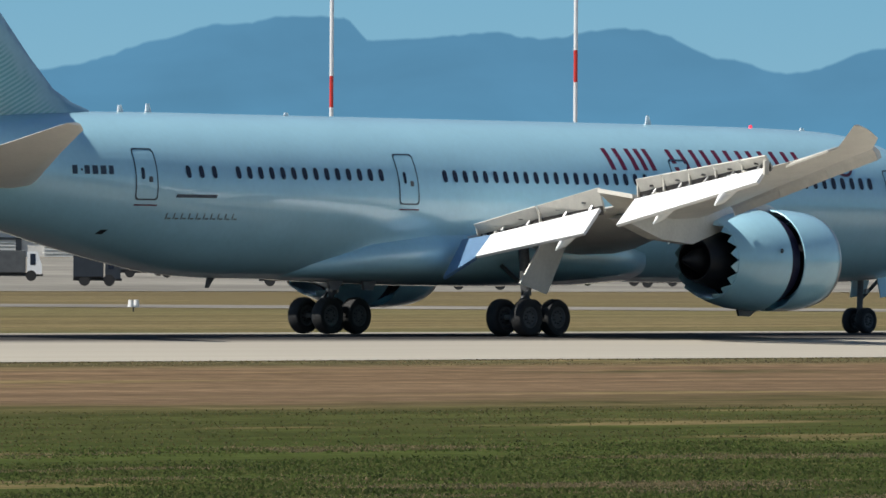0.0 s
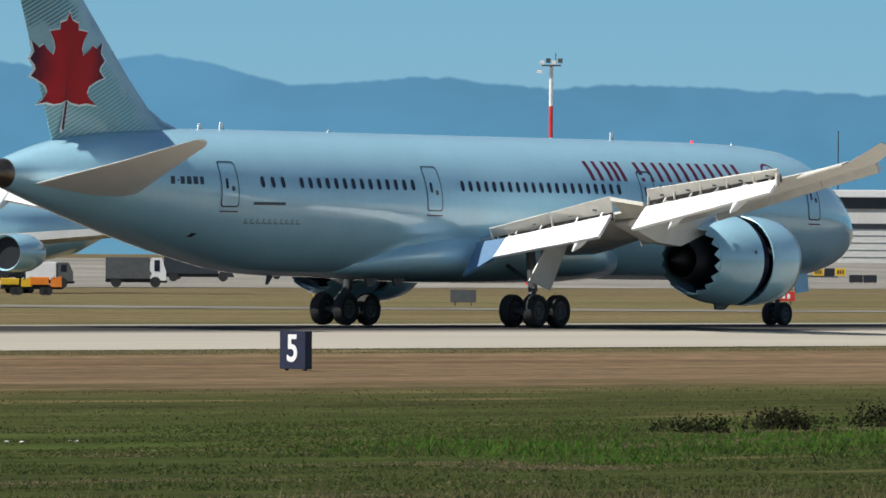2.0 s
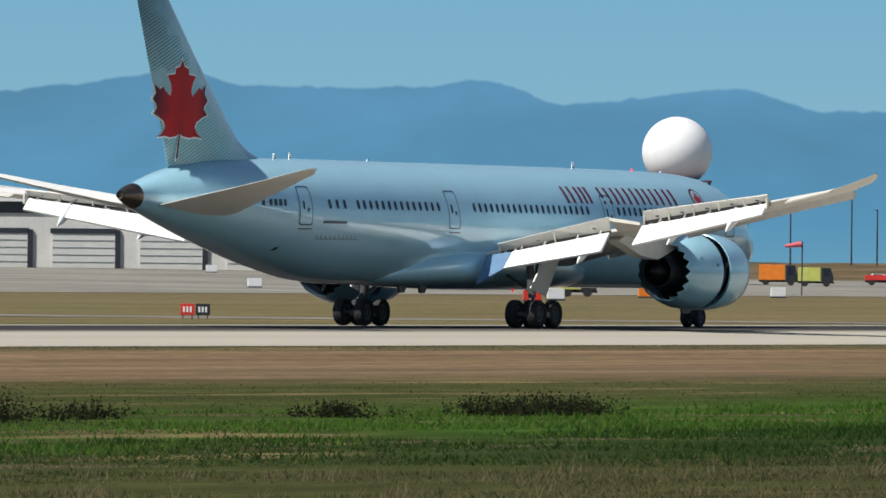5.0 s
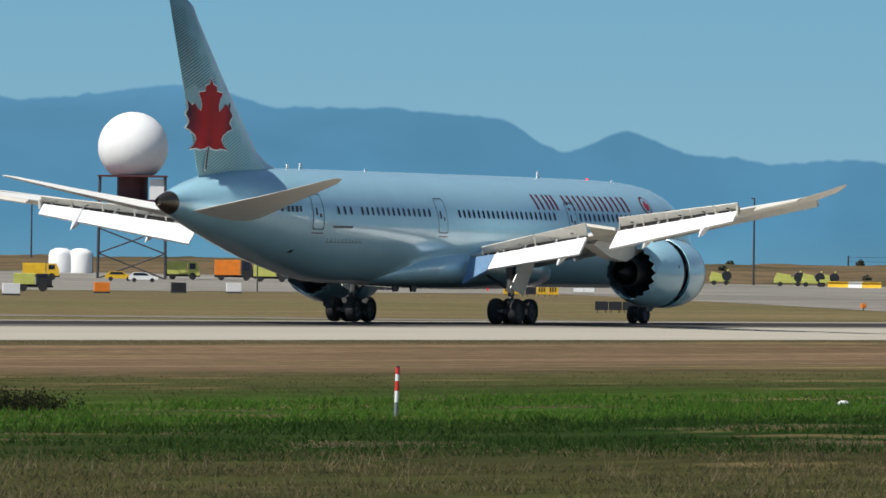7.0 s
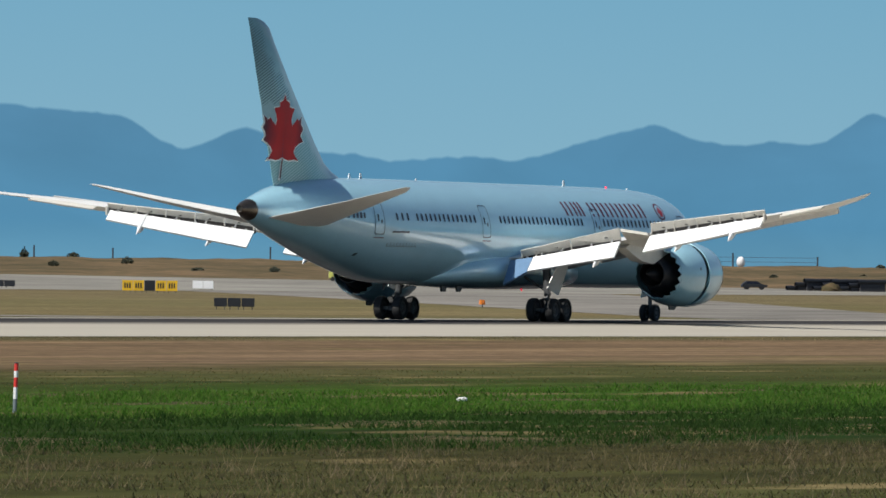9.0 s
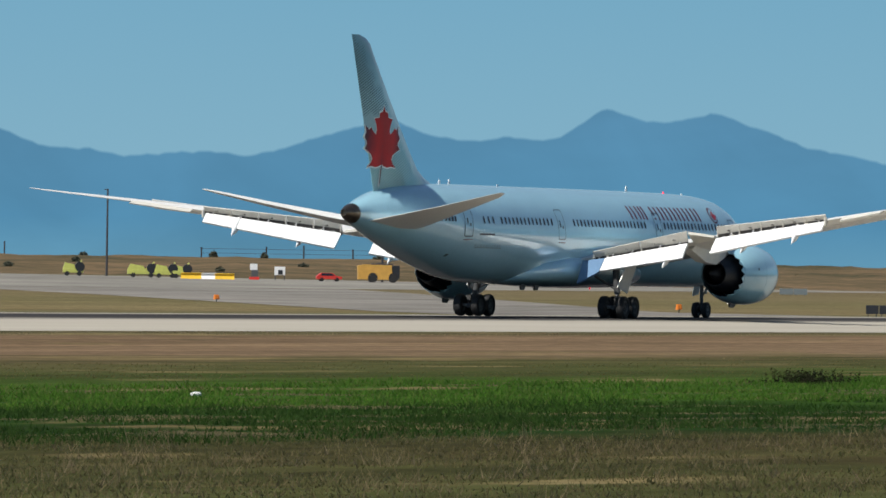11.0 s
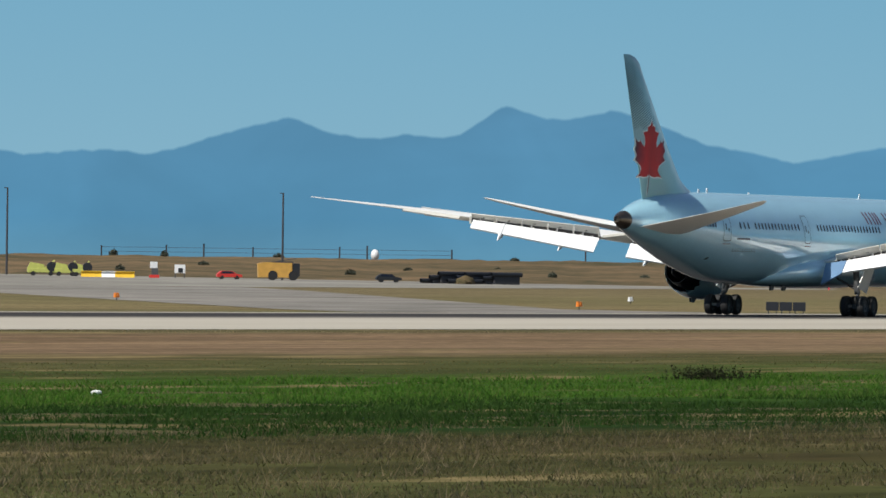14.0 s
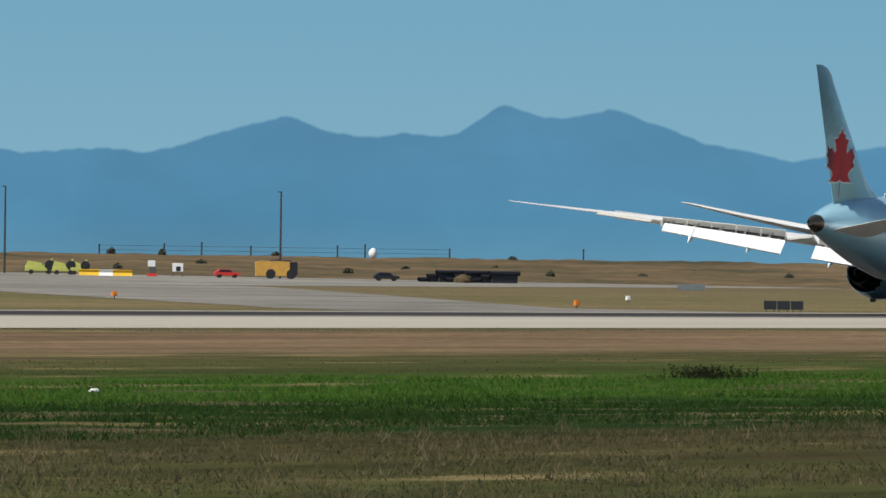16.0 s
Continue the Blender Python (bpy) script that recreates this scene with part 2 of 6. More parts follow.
def ramp_ground():
    """Airfield turf in bands along the runway: dry brown by the pavement, green swathes, olive stubble."""
    m = bpy.data.materials.new("airfield turf")
    m.use_nodes = True
    n, l = m.node_tree.nodes, m.node_tree.links
    b = n["Principled BSDF"]
    b.inputs["Roughness"].default_value = 0.95
    b.inputs["Specular IOR Level"].default_value = 0.02
    geo, sep = n.new("ShaderNodeTexCoord"), n.new("ShaderNodeSeparateXYZ")
    l.new(geo.outputs["Object"], sep.inputs[0])

    def noise_at(sx, sy, detail=4):
        mp, t = n.new("ShaderNodeMapping"), n.new("ShaderNodeTexNoise")
        mp.inputs["Scale"].default_value = (sx, sy, 1)
        t.inputs["Scale"].default_value = 1
        t.inputs["Detail"].default_value = detail
        l.new(geo.outputs["Object"], mp.inputs[0])
        l.new(mp.outputs[0], t.inputs["Vector"])
        return t.outputs["Fac"]

    def math_node(op, a, c):
        t = n.new("ShaderNodeMath")
        t.operation = op
        for k, v in enumerate((a, c)):
            if isinstance(v, (int, float)):
                t.inputs[k].default_value = v
            else:
                l.new(v, t.inputs[k])
        return t.outputs[0]

    wob = math_node("MULTIPLY", math_node("SUBTRACT", noise_at(0.012, 0.02), 0.5), 30)
    fine = math_node("ADD", math_node("MULTIPLY", math_node("SUBTRACT", noise_at(0.10, 0.2, 6), 0.5), 26), math_node("MULTIPLY", math_node("SUBTRACT", noise_at(0.6, 0.5, 4), 0.5), 12))
    near = math_node("MULTIPLY", math_node("LESS_THAN", sep.outputs["Y"], 222), 1.0)
    y = math_node("ADD", sep.outputs["Y"], math_node("MULTIPLY", math_node("ADD", wob, fine), near))
    pos = math_node("DIVIDE", math_node("SUBTRACT", y, 40), 700)
    ramp = n.new("ShaderNodeValToRGB")
    stops = [(40, (0.034, 0.029, 0.011)), (86, (0.052, 0.040, 0.018)), (95, (0.026, 0.030, 0.009)), (102, (0.013, 0.030, 0.006)), (116, (0.017, 0.040, 0.006)), (124, (0.034, 0.074, 0.009)), (144, (0.036, 0.072, 0.010)), (158, (0.050, 0.056, 0.018)), (176, (0.070, 0.064, 0.026)),
             (190, (0.140, 0.096, 0.058)), (226, (0.155, 0.105, 0.062)), (231, (0.085, 0.075, 0.036)), (238, (0.075, 0.068, 0.034)), (330, (0.085, 0.090, 0.038)), (372, (0.150, 0.118, 0.060)), (470, (0.125, 0.108, 0.052)), (560, (0.14, 0.112, 0.060)), (740, (0.125, 0.10, 0.056))]
    e = ramp.color_ramp.elements
    while len(e) < len(stops):
        e.new(0.5)
    for k, (v, col) in enumerate(stops):
        e[k].position = (v - 40) / 700
        e[k].color = (*col, 1)
    l.new(pos, ramp.inputs[0])
    # the green swathe gives way to olive turf towards the west end
    olive, swap = n.new("ShaderNodeMix"), n.new("ShaderNodeMapRange")
    olive.data_type = "RGBA"
    swap.inputs["From Min"].default_value, swap.inputs["From Max"].default_value = 160, 235
    swap.inputs["To Min"].default_value, swap.inputs["To Max"].default_value = 0.8, 0.0
    shift = math_node("MULTIPLY", math_node("MAXIMUM", math_node("SUBTRACT", sep.outputs["Y"], 122.0), 0.0), -2.6)
    l.new(math_node("ADD", math_node("ADD", sep.outputs["X"], shift), math_node("MULTIPLY", fine, 5)), swap.inputs["Value"])
    green_only = math_node("MULTIPLY", swap.outputs[0], math_node("LESS_THAN", sep.outputs["Y"], 172))
    l.new(green_only, olive.inputs[0])
    l.new(ramp.outputs[0], olive.inputs[6])
    olive.inputs[7].default_value = (0.048, 0.054, 0.017, 1)
    # straw coloured bare patches
    straw, bare = n.new("ShaderNodeMix"), n.new("ShaderNodeMapRange")
    straw.data_type = "RGBA"
    bare.inputs["From Min"].default_value, bare.inputs["From Max"].default_value = 0.585, 0.66
    bare.inputs["To Max"].default_value = 0.8
    l.new(noise_at(0.055, 0.19, 6), bare.inputs["Value"])
    l.new(bare.outputs[0], straw.inputs[0])
    l.new(olive.outputs[2], straw.inputs[6])
    straw.inputs[7].default_value = (0.15, 0.115, 0.055, 1)
    streak = n.new("ShaderNodeMapRange")
    streak.inputs["From Min"].default_value, streak.inputs["From Max"].default_value = 0.3, 0.7
    streak.inputs["To Min"].default_value, streak.inputs["To Max"].default_value = 0.68, 1.3
    l.new(noise_at(0.02, 0.35, 6), streak.inputs["Value"])
    grain = n.new("ShaderNodeMapRange")
    grain.inputs["From Min"].default_value, grain.inputs["From Max"].default_value = 0.3, 0.7
    grain.inputs["To Min"].default_value, grain.inputs["To Max"].default_value = 0.7, 1.3
    l.new(noise_at(0.9, 1.4, 5), grain.inputs["Value"])
    both = math_node("MULTIPLY", streak.outputs[0], grain.outputs[0])
    mix = n.new("ShaderNodeVectorMath")
    mix.operation = "SCALE"
    l.new(straw.outputs[2], mix.inputs[0])
    l.new(both, mix.inputs["Scale"])
    l.new(mix.outputs[0], b.inputs["Base Color"])
    bump = n.new("ShaderNodeBump")
    bump.inputs["Strength"].default_value, bump.inputs["Distance"].default_value = 0.6, 0.15
    l.new(noise_at(1.5, 2.5, 6), bump.inputs["Height"])
    l.new(bump.outputs[0], b.inputs["Normal"])
    return m


def runway_surface():
    """Pale concrete with dark rubber deposits along the middle."""
    m = material("pale runway concrete", (0.365, 0.335, 0.28), 0.9, 0, 0.1, 0.08, 0.1, 8, stretch=(0.06, 1, 1), spec=0.05)
    n, l = m.node_tree.nodes, m.node_tree.links
    b = n["Principled BSDF"]
    base = b.inputs["Base Color"].links[0].from_socket
    tc, sep = n.new("ShaderNodeTexCoord"), n.new("ShaderNodeSeparateXYZ")
    l.new(tc.outputs["Object"], sep.inputs[0])
    mp, t = n.new("ShaderNodeMapping"), n.new("ShaderNodeTexNoise")
    mp.inputs["Scale"].default_value = (0.02, 0.5, 1)
    t.inputs["Scale"].default_value = 1
    t.inputs["Detail"].default_value = 5
    l.new(tc.outputs["Object"], mp.inputs[0])
    l.new(mp.outputs[0], t.inputs["Vector"])
    add = n.new("ShaderNodeMath")
    add.operation = "MULTIPLY_ADD"
    l.new(t.outputs["Fac"], add.inputs[0])
    add.inputs[1].default_value = 9
    l.new(sep.outputs["Y"], add.inputs[2])
    ramp = n.new("ShaderNodeValToRGB")
    rng = n.new("ShaderNodeMapRange")
    rng.inputs["From Min"].default_value, rng.inputs["From Max"].default_value = 235, 330
    l.new(add.outputs[0], rng.inputs["Value"])
    e = ramp.color_ramp.elements
    for p in (0.36, 0.41, 0.75, 0.82):
        e.new(p)
    for k, (p, v) in enumerate(((0, 0), (0.33, 0.0), (0.40, 0.95), (0.58, 1.0), (0.68, 0.3), (1, 0.1))):
        e[k].position, e[k].color = p, (v, v, v, 1)
    l.new(rng.outputs[0], ramp.inputs[0])
    mix = n.new("ShaderNodeMix")
    mix.data_type = "RGBA"
    l.new(ramp.outputs[0], mix.inputs[0])
    l.new(base, mix.inputs[6])
    mix.inputs[7].default_value = (0.028, 0.026, 0.027, 1)
    l.new(mix.outputs[2], b.inputs["Base Color"])
    return m


TURF = ramp_ground()
RUNWAY = runway_surface()
TAXIWAY = material("worn grey taxiway concrete", (0.205, 0.19, 0.168), 0.9, 0, 0.5, 0.03, 0.1, 8, stretch=(0.3, 1, 1), spec=0.05)
APRON = material("grey apron concrete", (0.225, 0.212, 0.185), 0.9, 0, 0.35, 0.02, 0.1, 8, spec=0.05)
ys = sorted({-900, -300, 0, 60, 120, 160, 212, 222, 235, 245, 255, 265, CENTRE, 290, 305, 318, 330, 345, 420, 520, 700, 800, 1040, 1500, 2200, 3200, 4900})
xs = [-2500, -900, -300, 0, 150, 300, 500, 800, 1200, 1800, 2600, 3600, 4900]
gv = [(x, y, ground_z(y)) for y in ys for x in xs]
gf = [(j * len(xs) + i, j * len(xs) + i + 1, (j + 1) * len(xs) + i + 1, (j + 1) * len(xs) + i) for j in range(len(ys) - 1) for i in range(len(xs) - 1)]
ground = tagged(mesh_object("ground", gv, gf, TURF), "dry brown and green airfield turf", "ground", kind="structure")
strip("runway", [(-700, 235), (3000, 235)], [(-700, 318), (3000, 318)], RUNWAY, 0.02, "pale concrete runway with dark tyre marks", 2, 40)
strip("taxiway_1", [(715, 318.5), (648, 372), (632, 390), (585, 440), (555, 480), (430, 640), (360, 716)], [(748, 318.5), (672, 374), (660, 392), (618, 445), (592, 500), (470, 650), (395, 716)], TAXIWAY, 0.03, "pale worn taxiway leaving the runway", 60, 4)
strip("taxiway_2", [(755, 318.5), (824, 365), (1119, 529), (1400, 690)], [(850, 318.5), (900, 372), (1405, 619), (1545, 690)], TAXIWAY, 0.03, "grey taxiway curving off the runway", 60, 6)
strip("apron", [(200, 700), (1500, 690), (1930, 735)], [(200, 1500), (1300, 1400), (1890, 800)], APRON, 0.04, "wide grey concrete apron", 40, 40)

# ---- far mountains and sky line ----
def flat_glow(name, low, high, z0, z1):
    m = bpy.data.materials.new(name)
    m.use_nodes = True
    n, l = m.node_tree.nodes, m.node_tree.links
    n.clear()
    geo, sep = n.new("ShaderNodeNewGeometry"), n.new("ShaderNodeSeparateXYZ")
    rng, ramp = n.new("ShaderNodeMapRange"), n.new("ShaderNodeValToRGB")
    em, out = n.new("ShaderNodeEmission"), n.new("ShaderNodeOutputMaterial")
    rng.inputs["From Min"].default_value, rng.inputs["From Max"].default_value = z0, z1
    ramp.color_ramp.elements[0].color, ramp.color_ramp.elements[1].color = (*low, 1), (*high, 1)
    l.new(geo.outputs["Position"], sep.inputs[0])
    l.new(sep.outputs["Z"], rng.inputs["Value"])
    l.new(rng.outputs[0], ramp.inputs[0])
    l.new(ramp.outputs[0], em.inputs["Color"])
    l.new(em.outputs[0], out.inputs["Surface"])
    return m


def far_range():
    """Self-lit blue slopes, distance haze painted in: paler at the foot, faint spurs and valleys, the crest melting
    into the sky.
    """
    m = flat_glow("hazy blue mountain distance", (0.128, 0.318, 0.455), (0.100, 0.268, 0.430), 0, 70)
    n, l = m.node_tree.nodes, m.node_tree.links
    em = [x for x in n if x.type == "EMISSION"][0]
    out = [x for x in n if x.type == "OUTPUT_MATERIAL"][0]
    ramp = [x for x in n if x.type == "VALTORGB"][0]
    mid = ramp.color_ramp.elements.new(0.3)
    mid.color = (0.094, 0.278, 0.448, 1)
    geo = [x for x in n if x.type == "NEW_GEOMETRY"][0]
    # spurs and valleys are only noise in the glow strength, painted relief shading
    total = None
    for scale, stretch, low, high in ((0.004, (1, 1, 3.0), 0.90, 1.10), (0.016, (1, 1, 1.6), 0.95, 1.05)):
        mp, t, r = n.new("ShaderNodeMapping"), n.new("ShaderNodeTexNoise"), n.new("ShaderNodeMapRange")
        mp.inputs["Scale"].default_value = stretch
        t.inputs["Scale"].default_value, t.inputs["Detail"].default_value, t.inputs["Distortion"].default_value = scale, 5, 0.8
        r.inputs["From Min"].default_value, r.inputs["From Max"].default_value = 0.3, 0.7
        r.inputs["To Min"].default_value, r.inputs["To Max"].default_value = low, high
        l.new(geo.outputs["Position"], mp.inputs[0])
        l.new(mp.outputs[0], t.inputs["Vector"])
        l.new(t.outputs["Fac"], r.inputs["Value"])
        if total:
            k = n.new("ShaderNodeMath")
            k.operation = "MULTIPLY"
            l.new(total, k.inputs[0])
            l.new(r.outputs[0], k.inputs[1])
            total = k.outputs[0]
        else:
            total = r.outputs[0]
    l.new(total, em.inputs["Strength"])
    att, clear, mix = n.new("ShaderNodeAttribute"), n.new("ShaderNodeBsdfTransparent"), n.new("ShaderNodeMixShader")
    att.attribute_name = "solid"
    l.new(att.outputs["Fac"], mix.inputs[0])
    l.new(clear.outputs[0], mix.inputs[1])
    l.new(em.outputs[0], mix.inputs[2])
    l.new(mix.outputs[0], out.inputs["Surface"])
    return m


# the range glows by itself; its haze is part of the colour
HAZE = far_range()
SKYLOW = flat_glow("pale blue low sky", (0.235, 0.455, 0.59), (0.145, 0.375, 0.555), 40, 190)
# sky line of the range: bearings and heights in degrees, peaks and saddles in turn
RANGE = [(20, 0.8), (35, 1.0), (47.1, 0.92), (47.96, 1.15), (48.36, 1.205), (48.63, 1.185), (48.74, 1.08), (48.99, 1.09), (49.39, 1.128), (49.55, 1.09), (50.1, 1.154), (50.5, 1.01), (50.88, 0.914), (51.34, 1.05), (51.85, 1.085),
         (52.54, 0.929), (53.17, 1.005), (53.86, 0.857), (54.6, 0.897), (55.1, 0.842), (55.5, 0.865), (56.75, 0.825), (57.4, 0.815), (58.2, 0.87), (58.7, 0.93), (59.03, 0.985), (59.36, 0.903), (60.1, 0.897), (60.59, 0.94), (61.0, 0.82),
         (61.87, 0.915), (62.29, 0.80), (62.86, 0.80), (63.41, 0.76), (63.75, 0.588), (64.07, 0.70), (64.4, 0.585), (64.87, 0.544), (65.23, 0.573), (65.41, 0.547), (66.12, 0.735), (66.45, 0.65), (66.98, 0.655), (67.25, 0.815), (67.53, 0.738), (67.79, 0.805), (68.0, 0.73), (68.3, 0.625), (68.71, 0.549)]
RANGE += [(69.2, 0.63)]


def ridge(b):
    """Height of the sky line in degrees at a bearing."""
    k = 0
    while k < len(RANGE) - 2 and RANGE[k + 1][0] < b:
        k += 1
    (b0, h0), (b1, h1) = RANGE[k], RANGE[k + 1]
    f = min(1, max(0, (b - b0) / (b1 - b0)))
    f = f * 0.5 + 0.5 * f * f * (3 - 2 * f)
    return h0 + (h1 - h0) * f + 0.016 * noise.noise((b * 5.1, 0, 0)) + 0.011 * noise.noise((b * 17.0, 5, 0)) + 0.004 * noise.noise((b * 60.0, 9, 0))


FAR = 4500.0
bv, bf = [], []
n_b = 2400
for k in range(n_b + 1):
    b = 20 + 70 * k / n_b
    s, c = math.sin(radians(b)), math.cos(radians(b))
    top = EYE[2] + FAR * math.tan(radians(ridge(b)))
    bv += [(FAR * s, FAR * c, z) for z in (-12, top - 0.7, top + 0.5)]
    if k:
        bf += [(3 * k - 3 + i, 3 * k + i, 3 * k + i + 1, 3 * k - 2 + i) for i in (0, 1)]
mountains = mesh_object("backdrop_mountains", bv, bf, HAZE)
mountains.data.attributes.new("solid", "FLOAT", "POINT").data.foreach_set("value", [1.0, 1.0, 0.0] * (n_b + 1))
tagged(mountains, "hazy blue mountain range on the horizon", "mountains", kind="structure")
# the low sky all round, paler towards the horizon
sv, sf = [], []
for k in range(97):
    a = k * math.tau / 96
    sv += [(4700 * math.sin(a), 4700 * math.cos(a), -14), (4700 * math.sin(a), 4700 * math.cos(a), 330)]
    if k:
        sf.append((2 * k - 2, 2 * k, 2 * k + 1, 2 * k - 1))
tagged(mesh_object("backdrop_sky", sv, sf, SKYLOW), "pale blue hazy low sky", "sky", kind="structure")

# ---- airliner ----
airliner = tagged(new("airliner"), "pale blue twin-engine airliner rolling on the runway, spoilers raised", "airliner")
AIR_U = (30.95, 30.68, 29.98, 28.6, 26.8, 25.0, 22.0, 18.0, 8.0, -6.0, -12.0, -15.2, -18.0, -20.5, -23.0, -25.5, -28.0, -29.8, -30.45)
AIR_B = (3.95, 3.45, 2.95, 2.5, 2.22, 2.1, 2.05, 2.03, 2.03, 2.03, 2.05, 2.2, 2.62, 3.08, 3.62, 4.2, 4.82, 5.3, 5.48)
AIR_T = (4.15, 4.7, 5.45, 6.4, 7.3, 7.76, 7.98, 8.05, 8.08, 8.08, 8.08, 8.08, 8.06, 8.02, 7.92, 7.7, 7.3, 6.86, 6.68)
AIR_W = (0.12, 0.72, 1.28, 1.93, 2.45, 2.7, 2.85, 2.885, 2.885, 2.885, 2.885, 2.85, 2.72, 2.5, 2.14, 1.72, 1.2, 0.76, 0.62)


def cubic(x, xs, ys):
    """Smooth curve through a few stations (xs falling)."""
    xs, ys = xs[::-1], ys[::-1]
    i = min(max(int(np.searchsorted(xs, x)) - 1, 0), len(xs) - 2)
    d = [(ys[k + 1] - ys[k]) / (xs[k + 1] - xs[k]) for k in range(len(xs) - 1)]
    m = lambda k: d[0] if k == 0 else d[-1] if k == len(xs) - 1 else (0 if d[k - 1] * d[k] <= 0 else 2 * d[k - 1] * d[k] / (d[k - 1] + d[k]))
    h = xs[i + 1] - xs[i]
    t = (x - xs[i]) / h
    return (2 * t ** 3 - 3 * t * t + 1) * ys[i] + (t ** 3 - 2 * t * t + t) * h * m(i) + (3 * t * t - 2 * t ** 3) * ys[i + 1] + (t ** 3 - t * t) * h * m(i + 1)


def section(u):
    return cubic(u, AIR_U, AIR_B), cubic(u, AIR_U, AIR_T), cubic(u, AIR_U, AIR_W)


def skin(u, w, side=-1, out=0.0):
    """The point of the fuselage skin at station u and height w, and a little outside it."""
    zb, zt, hw = section(u)
    zc, hz = (zb + zt) / 2, (zt - zb) / 2
    s = max(-1, min(1, (w - zc) / hz))
    v = hw * math.sqrt(max(0, 1 - s * s))
    nrm = Vector((0, v / hw ** 2, (w - zc) / hz ** 2)).normalized()
    p = Vector((u, v, w)) + nrm * out
    return Vector((p.x, p.y * -side * -1, p.z)) if side > 0 else Vector((p.x, -p.y, p.z))


def oval(u, n=56):
    zb, zt, hw = section(u)
    return [(u, hw * math.cos(a), (zb + zt) / 2 + (zt - zb) / 2 * math.sin(a)) for a in (k * math.tau / n for k in range(n))]


stations = [30.95, 30.88, 30.75, 30.5, 30.2, 29.8, 29.4, 28.8, 28, 27, 26, 25, 23.5, 22, 20, 18] + [18 - 2 * k for k in range(1, 15)] + [-11, -12, -13, -14, -15, -16, -17, -18, -19, -20, -21, -22, -23, -24, -25, -26, -27, -28, -29, -29.8, -30.45]
part("fuselage", loft([oval(u) for u in stations]), PAINT, airliner, "pale blue painted fuselage", smooth=True)


def wing_z(v):
    return float(np.interp(v, (0, 2.9, 10.7, 21.8, 26, 28.5, 30.1), (3.5, 3.65, 4.85, 6.4, 6.95, 7.3, 7.55)))


def wing_le(v):
    return float(np.interp(v, (0, 2.9, 9.8, 25.4, 27.6, 29.2, 30.1), (11.5, 9.3, 4.9, -5.3, -7.8, -10.3, -12.0)))


def wing_te(v):
    return float(np.interp(v, (0, 2.9, 10.7, 21.8, 25.4, 30.1), (-1.0, -1.0, -1.7, -5.4, -7.3, -12.3)))


def foil(v, side, thick):
    a, b, z = wing_le(v), wing_te(v), wing_z(v)
    xs = (0, 0.02, 0.08, 0.2, 0.4, 0.65, 0.85, 1.0)
    up = (0, 0.28, 0.6, 0.9, 1.0, 0.72, 0.36, 0.04)
    pts = [(a + (b - a) * x, side * v, z + thick * (0.55 * y)) for x, y in zip(xs, up)]
    pts += [(a + (b - a) * x, side * v, z - thick * (0.45 * y)) for x, y in list(zip(xs, up))[::-1][:-1]]
    return pts


for side in (-1, 1):
    vs = (1.5, 2.9, 5, 8, 10.7, 14, 18, 21.8, 24, 25.4, 26.6, 27.6, 28.5, 29.2, 29.7, 30.1)
    part("wing", loft([foil(v, side, float(np.interp(v, (1.5, 10, 22, 30.1), (1.5, 0.85, 0.36, 0.05)))) for v in vs]), WINGGREY, airliner, "light grey swept wing with raked tip", smooth=True)
    for name, v0, v1 in (("inboard_flap", 4.8, 10.6), ("outboard_flap", 12.7, 20.9)):
        z0, z1 = (3.72, 4.69) if v0 < 5 else (5.02, 6.15)
        u0, u1 = (-1.97, -2.68) if v0 < 5 else (-3.2, -5.72)
        d0, d1 = (0.82, 0.92) if v0 < 5 else (0.95, 0.55)
        part(name, plate([(u0, side * v0, z0), (u1, side * v1, z1), (u1 - d1, side * v1, z1 - d1), (u0 - d0 * 1.1, side * v0, z0 - d0)], 0.12), WHITEPANEL, airliner, "white lowered flap")
    part("flap_root", plate([(-1.75, side * 3.2, 3.52), (-1.95, side * 4.74, 3.70), (-2.86, side * 4.74, 2.84), (-2.95, side * 3.3, 2.1)], 0.12), ROOTSHADE, airliner, "mid blue inner end of the flap")

# fin
fin_rings = []
for w, le, te, th in ((7.2, -17.8, -27.1, 0.5), (8.1, -18.9, -27.5, 0.5), (8.35, -19.75, -27.55, 0.48), (8.84, -20.8, -27.75, 0.46), (10, -22.1, -28.2, 0.42), (13, -25.1, -29.35, 0.32), (15.5, -27.45, -30.3, 0.22), (16.3, -28.1, -30.6, 0.16), (16.65, -28.75, -30.75, 0.12), (16.85, -29.7, -30.84, 0.06)):
    xs = (0, 0.03, 0.12, 0.3, 0.6, 1.0)
    ya = (0, 0.4, 0.75, 1.0, 0.7, 0.04)
    fin_rings.append([(le + (te - le) * x, th * y, w) for x, y in zip(xs, ya)] + [(le + (te - le) * x, -th * y, w) for x, y in list(zip(xs, ya))[::-1][:-1]])
part("fin", loft(fin_rings), FINPALE, airliner, "pale fin with a red leaf shape", smooth=True)
